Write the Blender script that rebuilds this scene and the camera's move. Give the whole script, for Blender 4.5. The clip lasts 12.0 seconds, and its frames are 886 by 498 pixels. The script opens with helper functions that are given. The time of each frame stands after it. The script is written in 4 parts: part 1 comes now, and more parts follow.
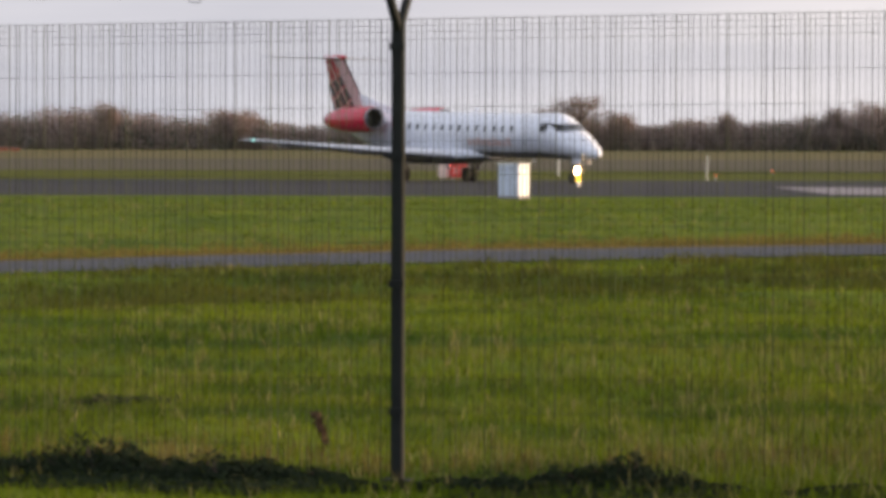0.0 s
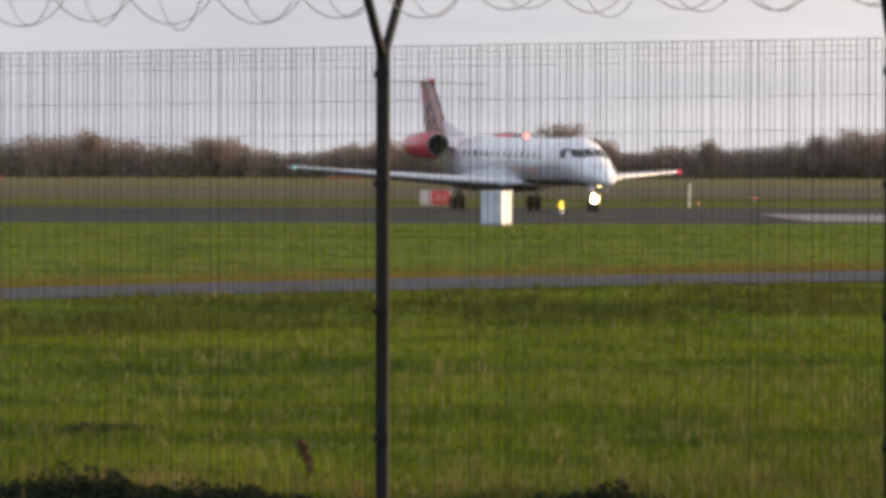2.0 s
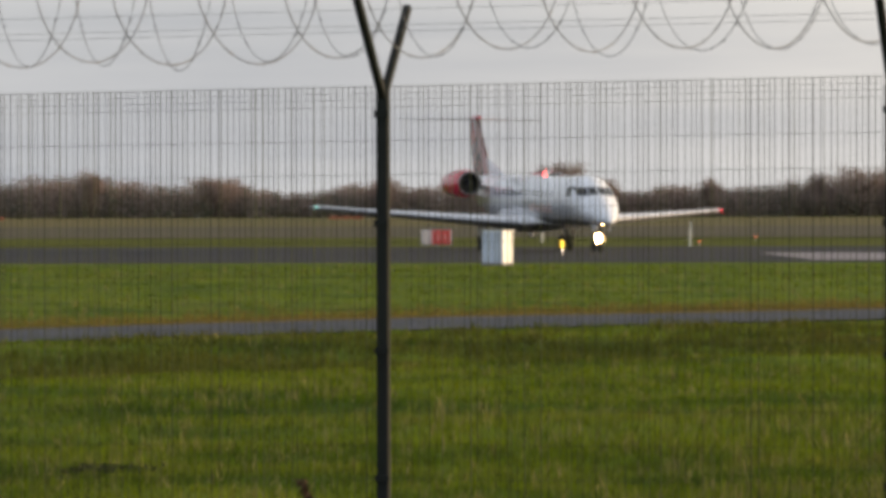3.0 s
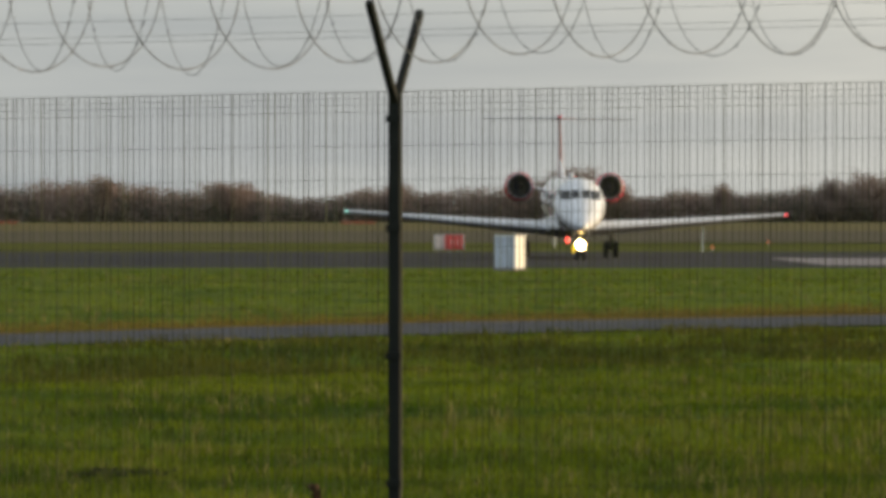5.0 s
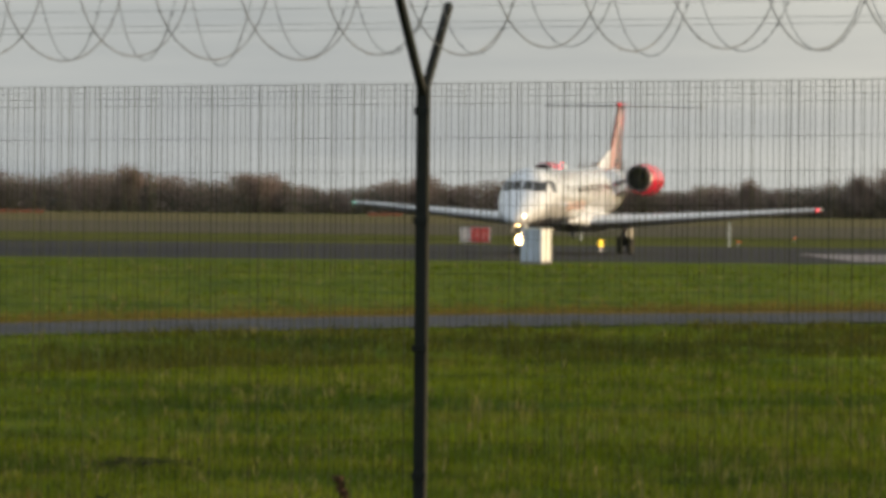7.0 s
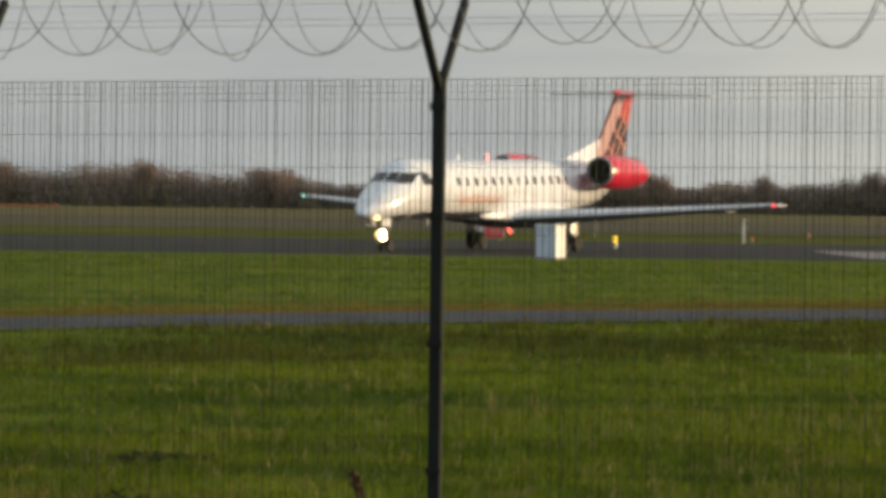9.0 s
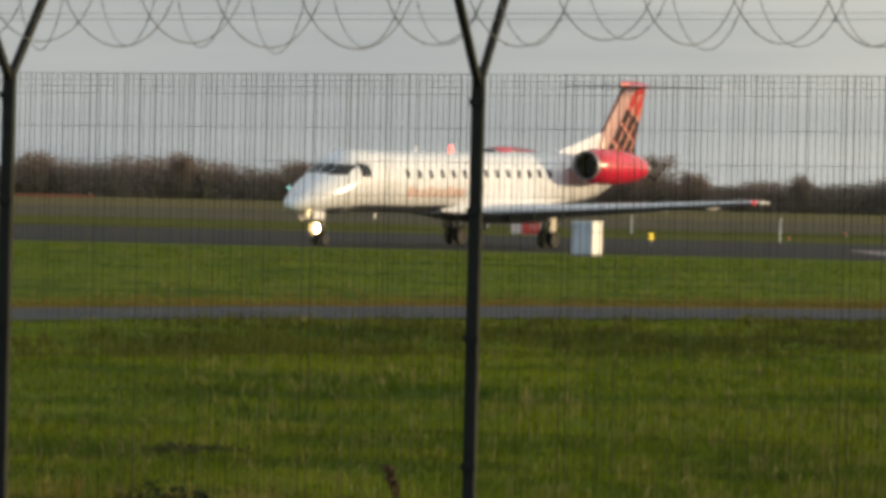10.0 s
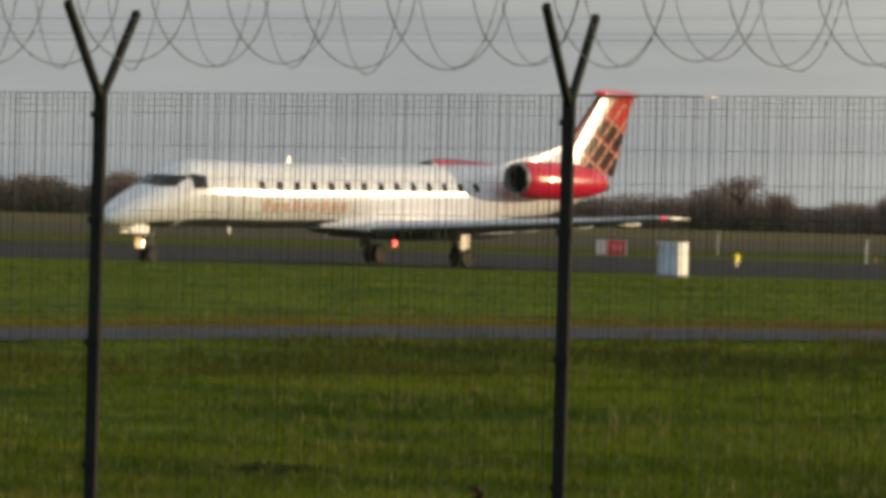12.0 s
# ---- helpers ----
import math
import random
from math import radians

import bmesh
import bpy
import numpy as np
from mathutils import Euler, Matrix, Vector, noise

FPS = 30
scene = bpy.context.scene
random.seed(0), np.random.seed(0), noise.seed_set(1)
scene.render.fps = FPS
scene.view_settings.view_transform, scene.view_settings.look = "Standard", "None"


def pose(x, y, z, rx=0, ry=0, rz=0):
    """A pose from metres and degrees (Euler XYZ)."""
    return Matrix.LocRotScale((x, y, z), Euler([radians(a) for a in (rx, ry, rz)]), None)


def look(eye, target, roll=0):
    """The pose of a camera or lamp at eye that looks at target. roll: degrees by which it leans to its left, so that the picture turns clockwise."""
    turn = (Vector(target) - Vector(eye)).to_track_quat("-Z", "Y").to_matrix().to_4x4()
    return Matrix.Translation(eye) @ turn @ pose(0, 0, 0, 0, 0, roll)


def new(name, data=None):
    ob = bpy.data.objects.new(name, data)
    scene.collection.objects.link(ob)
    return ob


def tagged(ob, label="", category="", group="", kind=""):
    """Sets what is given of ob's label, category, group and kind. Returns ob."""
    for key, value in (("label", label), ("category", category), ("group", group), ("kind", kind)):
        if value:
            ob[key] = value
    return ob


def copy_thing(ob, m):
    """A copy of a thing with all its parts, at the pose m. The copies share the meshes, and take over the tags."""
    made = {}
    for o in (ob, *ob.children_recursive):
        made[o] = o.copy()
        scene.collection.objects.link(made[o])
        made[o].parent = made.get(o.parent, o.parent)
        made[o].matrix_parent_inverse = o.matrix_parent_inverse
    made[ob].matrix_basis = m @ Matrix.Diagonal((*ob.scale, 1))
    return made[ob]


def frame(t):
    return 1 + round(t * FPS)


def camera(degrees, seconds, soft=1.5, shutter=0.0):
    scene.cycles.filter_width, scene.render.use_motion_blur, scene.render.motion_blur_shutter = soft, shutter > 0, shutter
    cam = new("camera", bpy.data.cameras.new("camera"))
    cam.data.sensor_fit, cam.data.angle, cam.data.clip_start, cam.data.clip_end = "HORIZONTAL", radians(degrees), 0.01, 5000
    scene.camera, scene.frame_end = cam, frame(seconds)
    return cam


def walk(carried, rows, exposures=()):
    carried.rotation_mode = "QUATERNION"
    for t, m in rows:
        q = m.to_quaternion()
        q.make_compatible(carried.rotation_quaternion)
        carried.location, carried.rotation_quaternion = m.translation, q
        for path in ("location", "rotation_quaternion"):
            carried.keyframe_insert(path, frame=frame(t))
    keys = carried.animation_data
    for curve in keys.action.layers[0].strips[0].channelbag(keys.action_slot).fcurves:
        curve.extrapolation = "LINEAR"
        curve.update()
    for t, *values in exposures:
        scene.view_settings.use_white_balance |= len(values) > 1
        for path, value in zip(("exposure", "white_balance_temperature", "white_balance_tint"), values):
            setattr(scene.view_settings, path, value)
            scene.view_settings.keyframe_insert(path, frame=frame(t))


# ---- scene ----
EYE_Z = 1.517

# ---- camera: (seconds, x, yaw, pitch, roll), held in the hand ----
CAMERA_ROWS = [
    (0, 0.017, 1.089, -1.460, -0.146), (0.5, 0.012, 1.187, -1.545, -0.232), (1, 0.008, 1.024, -1.416, -0.128),
    (1.5, 0.006, 0.948, -1.207, -0.056), (2, 0.005, 0.821, -1.043, -0.099), (2.5, 0.008, 0.834, -0.613, 0.166),
    (4.5, 0.009, 0.857, -0.313, -0.089), (5, 0.011, 1.027, -0.364, 0.014), (5.5, 0.003, 1.342, -0.361, -0.009),
    (6, 0.007, 1.421, -0.403, 0.021), (6.5, 0.009, 1.330, -0.502, -0.387), (8.5, -0.001, 1.513, -0.338, -0.642),
    (9, 0.000, 1.647, -0.547, -0.734), (9.5, -0.003, 2.018, -0.623, -1.043), (10, -0.008, 2.202, -0.632, -1.366),
    (10.5, -0.008, 2.533, -0.516, -1.295), (11, -0.014, 2.899, -0.436, -1.279), (11.5, -0.026, 3.057, -0.298, -1.318),
    (12, -0.034, 3.502, -0.352, -1.527)]
cam = camera(13.457, 12.0, soft=4.6)

# ---- the aircraft's way over the taxiway: (seconds, x, y, heading) of the point between its main wheels ----
TAXI_ROWS = [
    (0, -4.16, 200.02, -60.26), (0.5, -2.97, 197.82, -63.08), (1, -1.89, 195.54, -65.91), (1.5, -0.91, 193.20, -68.75),
    (2, -0.04, 190.78, -71.60), (2.5, 0.72, 188.31, -74.44), (3, 1.36, 185.78, -77.29), (3.5, 1.87, 183.20, -80.13),
    (4, 2.26, 180.58, -82.97), (4.5, 2.52, 177.92, -85.80), (5, 2.65, 175.23, -88.62), (5.5, 2.65, 172.52, -91.42),
    (6, 2.52, 169.79, -94.21), (6.5, 2.25, 167.04, -96.97), (7, 1.85, 164.29, -99.71), (7.5, 1.31, 161.54, -102.43),
    (8, 0.64, 158.80, -105.12), (8.5, -0.17, 156.08, -107.78), (9, -1.11, 153.37, -110.41), (9.5, -2.17, 150.69, -112.99),
    (10, -3.37, 148.04, -115.54), (10.5, -4.69, 145.43, -118.05), (11, -6.13, 142.86, -120.51),
    (11.5, -7.69, 140.33, -122.93), (12, -9.37, 137.85, -125.29)]

EXPOSURES = [(0, 0.50, 6240, 17), (1, 0.62, 6240, 17), (1.5, 0.55, 6240, 16), (2.5, 0.34, 6310, 13), (4.5, 0.03, 6480, 4), (5.5, 0.01, 6480, 4), (6.5, 0.02, 6480, 4), (8.5, -0.02, 6480, 4), (10, -0.03, 6450, 4), (11, -0.12, 6430, 5), (11.5, -0.22, 6430, 5), (12, -0.30, 6430, 5)]

# ---- sky and sun: low sun from the side through a thin grey overcast ----
SUN_ELEVATION, SUN_AZIMUTH = 4.5, 76.0   # azimuth clockwise from straight ahead
world = bpy.data.worlds.new("sky")
scene.world = world
world.use_nodes = True
wn, wl = world.node_tree.nodes, world.node_tree.links
wn.clear()
w_out, w_bg, w_sky = wn.new("ShaderNodeOutputWorld"), wn.new("ShaderNodeBackground"), wn.new("ShaderNodeTexSky")
w_sky.sky_type, w_sky.sun_disc = "NISHITA", False
w_sky.sun_elevation, w_sky.sun_rotation = radians(SUN_ELEVATION), radians(SUN_AZIMUTH)
w_sky.dust_density = 3.0
w_coord, w_noise, w_map = wn.new("ShaderNodeTexCoord"), wn.new("ShaderNodeTexNoise"), wn.new("ShaderNodeMapping")
w_map.inputs["Scale"].default_value = (3.2, 3.2, 34)
w_noise.inputs["Scale"].default_value, w_noise.inputs["Detail"].default_value = 1.6, 5
w_cloud = wn.new("ShaderNodeMix")
w_cloud.data_type = "RGBA"
w_cloud.inputs[6].default_value, w_cloud.inputs[7].default_value = (5.15, 5.35, 5.75, 1), (7.6, 7.55, 7.5, 1)
w_mix = wn.new("ShaderNodeMix")
w_mix.data_type = "RGBA"
w_mix.inputs[0].default_value = 0.70
wl.new(w_coord.outputs["Generated"], w_map.inputs["Vector"])
wl.new(w_map.outputs[0], w_noise.inputs["Vector"])
# streaks of cloud, thinner, warmer cloud towards the sun's side, and a clearer sky behind the camera
w_streak, w_sep, w_side, w_warm = wn.new("ShaderNodeMapRange"), wn.new("ShaderNodeSeparateXYZ"), wn.new("ShaderNodeMapRange"), wn.new("ShaderNodeMix")
w_streak.inputs["From Min"].default_value, w_streak.inputs["From Max"].default_value = 0.28, 0.74
w_side.interpolation_type = "SMOOTHSTEP"
w_side.inputs["From Min"].default_value, w_side.inputs["From Max"].default_value = -0.12, 0.36
w_warm.data_type, w_warm.blend_type = "RGBA", "MULTIPLY"
w_warm.inputs[7].default_value = (1.58, 1.46, 1.30, 1)
wl.new(w_noise.outputs["Fac"], w_streak.inputs["Value"])
wl.new(w_streak.outputs[0], w_cloud.inputs[0])
wl.new(w_coord.outputs["Generated"], w_sep.inputs[0])
wl.new(w_sep.outputs["X"], w_side.inputs["Value"])
wl.new(w_side.outputs[0], w_warm.inputs[0])
wl.new(w_cloud.outputs[2], w_warm.inputs[6])
wl.new(w_sky.outputs[0], w_mix.inputs[6])
w_back, w_clear = wn.new("ShaderNodeMapRange"), wn.new("ShaderNodeMix")
w_back.interpolation_type = "SMOOTHSTEP"
w_back.inputs["From Min"].default_value, w_back.inputs["From Max"].default_value = 0.15, -0.75
w_clear.data_type, w_clear.blend_type = "RGBA", "MULTIPLY"
w_clear.inputs[7].default_value = (1.30, 1.42, 1.60, 1)
wl.new(w_sep.outputs["Y"], w_back.inputs["Value"])
wl.new(w_back.outputs[0], w_clear.inputs[0])
wl.new(w_warm.outputs[2], w_clear.inputs[6])
wl.new(w_clear.outputs[2], w_mix.inputs[7])
wl.new(w_mix.outputs[2], w_bg.inputs["Color"])
w_bg.inputs["Strength"].default_value = 0.1
wl.new(w_bg.outputs[0], w_out.inputs[0])

sun = new("sun", bpy.data.lights.new("sun", "SUN"))
sun.data.energy, sun.data.angle, sun.data.color = 5.2, radians(2.5), (1.0, 0.71, 0.41)
az, el = radians(SUN_AZIMUTH), radians(SUN_ELEVATION)
sun_way = Vector((math.sin(az) * math.cos(el), math.cos(az) * math.cos(el), math.sin(el)))
sun.matrix_world = look(sun_way * 300, (0, 0, 0))


# ---- materials ----
def material(name, color, rough=0.6, metal=0.0, color2=None, scale=4.0, bump=0.0, bump_scale=60.0, coat=0.0, mapping=(1, 1, 1), detail=6):
    m = bpy.data.materials.new(name)
    m.use_nodes = True
    n, l = m.node_tree.nodes, m.node_tree.links
    b = n["Principled BSDF"]
    b.inputs["Roughness"].default_value, b.inputs["Metallic"].default_value = rough, metal
    b.inputs["Coat Weight"].default_value = coat
    b.inputs["Base Color"].default_value = (*color, 1)
    co, mp = n.new("ShaderNodeTexCoord"), n.new("ShaderNodeMapping")
    mp.inputs["Scale"].default_value = mapping
    l.new(co.outputs["Object"], mp.inputs["Vector"])
    if color2:
        t1, t2 = n.new("ShaderNodeTexNoise"), n.new("ShaderNodeTexNoise")
        t1.inputs["Scale"].default_value, t1.inputs["Detail"].default_value = scale, detail
        t2.inputs["Scale"].default_value, t2.inputs["Detail"].default_value = scale * 9, 3
        add = n.new("ShaderNodeMath")
        add.operation = "MULTIPLY_ADD"
        add.inputs[1].default_value = 0.45
        ramp = n.new("ShaderNodeMapRange")
        ramp.inputs["From Min"].default_value, ramp.inputs["From Max"].default_value = 0.5, 0.95
        l.new(mp.outputs[0], t1.inputs["Vector"])
        l.new(mp.outputs[0], t2.inputs["Vector"])
        l.new(t2.outputs["Fac"], add.inputs[0])
        l.new(t1.outputs["Fac"], add.inputs[2])
        l.new(add.outputs[0], ramp.inputs["Value"])
        mix = n.new("ShaderNodeMix")
        mix.data_type = "RGBA"
        mix.inputs[6].default_value, mix.inputs[7].default_value = (*color, 1), (*color2, 1)
        l.new(ramp.outputs[0], mix.inputs[0])
        l.new(mix.outputs[2], b.inputs["Base Color"])
    if bump:
        t3, bp = n.new("ShaderNodeTexNoise"), n.new("ShaderNodeBump")
        t3.inputs["Scale"].default_value, t3.inputs["Detail"].default_value = bump_scale, 5
        bp.inputs["Strength"].default_value, bp.inputs["Distance"].default_value = bump, 0.05
        l.new(mp.outputs[0], t3.inputs["Vector"])
        l.new(t3.outputs["Fac"], bp.inputs["Height"])
        l.new(bp.outputs[0], b.inputs["Normal"])
    return m


def glowing(name, color, strength):
    m = bpy.data.materials.new(name)
    m.use_nodes = True
    b = m.node_tree.nodes["Principled BSDF"]
    b.inputs["Base Color"].default_value = (*color, 1)
    b.inputs["Emission Color"].default_value = (*color, 1)
    b.inputs["Emission Strength"].default_value = strength
    return m


def island_varied(name, dark, light, rough=0.7, translucent=0.0):
    """A material whose separate pieces differ in colour."""
    m = bpy.data.materials.new(name)
    m.use_nodes = True
    n, l = m.node_tree.nodes, m.node_tree.links
    b = n["Principled BSDF"]
    b.inputs["Roughness"].default_value = rough
    b.inputs["Specular IOR Level"].default_value = 0.25
    geo, mix = n.new("ShaderNodeNewGeometry"), n.new("ShaderNodeMix")
    mix.data_type = "RGBA"
    mix.inputs[6].default_value, mix.inputs[7].default_value = (*dark, 1), (*light, 1)
    l.new(geo.outputs["Random Per Island"], mix.inputs[0])
    l.new(mix.outputs[2], b.inputs["Base Color"])
    if translucent:
        tr, ms = n.new("ShaderNodeBsdfTranslucent"), n.new("ShaderNodeMixShader")
        l.new(mix.outputs[2], tr.inputs["Color"])
        ms.inputs[0].default_value = translucent
        l.new(b.outputs[0], ms.inputs[1])
        l.new(tr.outputs[0], ms.inputs[2])
        l.new(ms.outputs[0], n["Material Output"].inputs["Surface"])
    return m


def turf(name, dark, light, straw, rough=0.85, islands=0.0, translucent=0.0, bump=0.0):
    """Grass colour in broad streaky patches and small tufts; islands: how far single blades differ."""
    m = bpy.data.materials.new(name)
    m.use_nodes = True
    n, l = m.node_tree.nodes, m.node_tree.links
    b = n["Principled BSDF"]
    b.inputs["Roughness"].default_value, b.inputs["Specular IOR Level"].default_value = rough, 0.06
    co = n.new("ShaderNodeTexCoord")

    def field(scale, mapping, lo, hi, detail):
        mp, tx, rg = n.new("ShaderNodeMapping"), n.new("ShaderNodeTexNoise"), n.new("ShaderNodeMapRange")
        mp.inputs["Scale"].default_value = mapping
        tx.inputs["Scale"].default_value, tx.inputs["Detail"].default_value = scale, detail
        rg.inputs["From Min"].default_value, rg.inputs["From Max"].default_value = lo, hi
        l.new(co.outputs["Object"], mp.inputs["Vector"])
        l.new(mp.outputs[0], tx.inputs["Vector"])
        l.new(tx.outputs["Fac"], rg.inputs["Value"])
        return rg.outputs[0]

    def blend(f, a, c):
        k = n.new("ShaderNodeMix")
        k.data_type = "RGBA"
        l.new(f, k.inputs[0])
        for i, v in ((6, a), (7, c)):
            if isinstance(v, tuple):
                k.inputs[i].default_value = (*v, 1)
            else:
                l.new(v, k.inputs[i])
        return k.outputs[2]

    def average(a, c, share):
        k = n.new("ShaderNodeMix")
        k.inputs[0].default_value = share
        l.new(a, k.inputs[2])
        l.new(c, k.inputs[3])
        return k.outputs[0]

    broad = average(field(0.16, (0.35, 1, 1), 0.38, 0.60, 3), field(0.62, (0.8, 1.1, 1), 0.40, 0.57, 4), 0.62)
    col = blend(average(broad, field(2.6, (1, 0.9, 1), 0.3, 0.7, 4), 0.28), dark, light)
    st = n.new("ShaderNodeMath")
    st.operation = "MULTIPLY"
    l.new(field(0.22, (0.3, 1.3, 1), 0.56, 0.76, 4), st.inputs[0])
    l.new(field(3.5, (1, 1, 1), 0.35, 0.75, 3), st.inputs[1])
    col = blend(st.outputs[0], col, straw)
    if islands:
        geo, rg, mul = n.new("ShaderNodeNewGeometry"), n.new("ShaderNodeMapRange"), n.new("ShaderNodeVectorMath")
        mul.operation = "SCALE"
        rg.inputs["To Min"].default_value, rg.inputs["To Max"].default_value = 1 - islands, 1 + islands
        l.new(geo.outputs["Random Per Island"], rg.inputs["Value"])
        l.new(col, mul.inputs[0])
        l.new(rg.outputs[0], mul.inputs["Scale"])
        col = mul.outputs[0]
    l.new(col, b.inputs["Base Color"])
    if bump:
        tx, bp = n.new("ShaderNodeTexNoise"), n.new("ShaderNodeBump")
        tx.inputs["Scale"].default_value, tx.inputs["Detail"].default_value = 4.0, 6
        bp.inputs["Strength"].default_value, bp.inputs["Distance"].default_value = bump, 0.15
        l.new(co.outputs["Object"], tx.inputs["Vector"])
        l.new(tx.outputs["Fac"], bp.inputs["Height"])
        l.new(bp.outputs[0], b.inputs["Normal"])
    if translucent:
        tr, ms = n.new("ShaderNodeBsdfTranslucent"), n.new("ShaderNodeMixShader")
        l.new(col, tr.inputs["Color"])
        ms.inputs[0].default_value = translucent
        l.new(b.outputs[0], ms.inputs[1])
        l.new(tr.outputs[0], ms.inputs[2])
        l.new(ms.outputs[0], n["Material Output"].inputs["Surface"])
    return m


M_GRASS_GROUND = turf("grass_ground", (0.026, 0.062, 0.003), (0.124, 0.158, 0.006), (0.20, 0.16, 0.030), 0.95, bump=0.5)
M_FAR_GRASS = material("far_dry_grass", (0.070, 0.066, 0.014), 0.95, 0, (0.118, 0.088, 0.028), 0.03, 0.4, 1.0)
M_FAR_VERGE = turf("yellow_verge_grass", (0.058, 0.072, 0.006), (0.092, 0.094, 0.010), (0.12, 0.095, 0.028), 0.95, bump=0.4)
M_OLD_TARMAC = material("worn_runway_surface", (0.049, 0.044, 0.022), 0.95, 0, (0.080, 0.066, 0.038), 0.12, 0.2, 8.0, mapping=(0.2, 1, 1))
M_TARMAC = material("taxiway_tarmac", (0.016, 0.018, 0.022), 0.95, 0, (0.030, 0.031, 0.035), 0.12, 0.3, 20.0)
M_CONCRETE = material("pale_concrete", (0.16, 0.145, 0.15), 0.85, 0, (0.27, 0.24, 0.245), 0.3, 0.2, 20.0)
M_ROAD = material("service_road_asphalt", (0.036, 0.042, 0.054), 0.9, 0, (0.062, 0.068, 0.082), 0.5, 0.3, 30.0)
M_SOIL = material("brown_verge", (0.070, 0.050, 0.016), 0.95, 0, (0.12, 0.085, 0.028), 0.6, 0.8, 10.0)
M_BLADES = turf("grass_blades", (0.025, 0.064, 0.003), (0.150, 0.188, 0.007), (0.28, 0.23, 0.045), 0.7, 0.55, 0.35)
M_TUSSOCK = turf("coarse_tussock_blades", (0.030, 0.050, 0.006), (0.096, 0.098, 0.013), (0.17, 0.105, 0.035), 0.8, 0.45, 0.3)
M_DRY_BLADES = island_varied("dry_grass_blades", (0.11, 0.10, 0.028), (0.28, 0.25, 0.085), 0.8, 0.35)
M_RUST_BLADES = island_varied("rust_grass_blades", (0.085, 0.068, 0.012), (0.22, 0.160, 0.032), 0.8, 0.3)
M_DARK_LEAVES = island_varied("dark_bramble_leaves", (0.008, 0.014, 0.006), (0.022, 0.034, 0.011), 0.9, 0.1)
M_DOCK = material("rust_brown_seed_heads", (0.060, 0.026, 0.014), 0.9, 0, (0.10, 0.045, 0.022), 20.0)
M_TWIGS = island_varied("bare_winter_twigs", (0.19, 0.145, 0.128), (0.29, 0.218, 0.190), 0.9, 0.25)
M_EVERGREEN = island_varied("dark_evergreen_leaves", (0.075, 0.080, 0.062), (0.15, 0.146, 0.115), 0.9, 0.15)
M_BARK = material("bark", (0.05, 0.035, 0.028), 0.95, 0, (0.10, 0.07, 0.055), 3.0, 0.5, 10.0)
M_POST = material("dark_coated_post", (0.009, 0.010, 0.009), 0.7, 0.0, (0.017, 0.019, 0.016), 2.0, 0.1, 80.0)
M_POST.node_tree.nodes["Principled BSDF"].inputs["Specular IOR Level"].default_value = 0.15
M_WIRE = material("dark_green_mesh_wire", (0.03, 0.034, 0.02), 0.65)
M_WIRE.node_tree.nodes["Principled BSDF"].inputs["Specular IOR Level"].default_value = 0.2
nt = M_WIRE.node_tree
info, wire_mix = nt.nodes.new("ShaderNodeObjectInfo"), nt.nodes.new("ShaderNodeMix")
wire_mix.data_type = "RGBA"
wire_mix.inputs[6].default_value, wire_mix.inputs[7].default_value = (0.014, 0.017, 0.010, 1), (0.065, 0.072, 0.026, 1)
nt.links.new(info.outputs["Random"], wire_mix.inputs[0])
nt.links.new(wire_mix.outputs[2], nt.nodes["Principled BSDF"].inputs["Base Color"])
M_RAZOR = material("galvanised_razor_wire", (0.10, 0.10, 0.10), 0.6, 0.2, (0.19, 0.19, 0.19), 8.0)
M_WHITE = material("white_aircraft_paint", (0.78, 0.80, 0.85), 0.16, 0, (0.70, 0.72, 0.77), 0.7, coat=0.5)
M_BELLY = material("dark_belly_grey", (0.030, 0.034, 0.055), 0.45, 0, (0.05, 0.055, 0.08), 1.5)
M_RED = material("red_engine_paint", (0.62, 0.014, 0.052), 0.26, 0, (0.54, 0.012, 0.044), 1.5, coat=0.3)
M_METAL = material("brushed_metal", (0.45, 0.45, 0.47), 0.35, 0.9, (0.36, 0.36, 0.38), 5.0)
M_BLACK = material("black_hollow", (0.008, 0.008, 0.010), 0.6)
M_GLASS = material("dark_cockpit_glass", (0.012, 0.014, 0.022), 0.08)
M_TYRE = material("tyre_rubber", (0.016, 0.016, 0.017), 0.8, 0, (0.028, 0.028, 0.028), 9.0)
M_STRUT = material("grey_gear_paint", (0.16, 0.155, 0.15), 0.5, 0.1, (0.10, 0.10, 0.095), 6.0)
M_RIM = material("dirty_wheel_rim", (0.075, 0.072, 0.068), 0.75, 0, (0.045, 0.043, 0.04), 6.0)
M_PANEL_LINE = material("panel_line_grey", (0.30, 0.30, 0.33), 0.5)
M_TITLE = material("faded_red_lettering", (0.60, 0.39, 0.33), 0.35)
# one white cabinet in two colours: bluish for its shaded front, brighter for sunlit sheets
M_CABINET_SHADED = material("shaded_white_cabinet_paint", (0.56, 0.61, 0.72), 0.5, 0, (0.46, 0.50, 0.60), 1.5)
M_CABINET_SUNLIT = material("sunlit_cabinet_sheet", (0.80, 0.80, 0.78), 0.45, 0, (0.70, 0.70, 0.67), 2.0)
M_SIGN_RED = material("red_sign_face", (0.74, 0.075, 0.06), 0.5, 0, (0.62, 0.06, 0.05), 2.0)
M_SIGN_PALE = material("pale_sign_face", (0.80, 0.68, 0.60), 0.6, 0, (0.68, 0.58, 0.50), 2.0)
M_WHITE_PLASTIC = material("white_marker_plastic", (0.72, 0.72, 0.66), 0.5, 0, (0.6, 0.6, 0.55), 3.0)
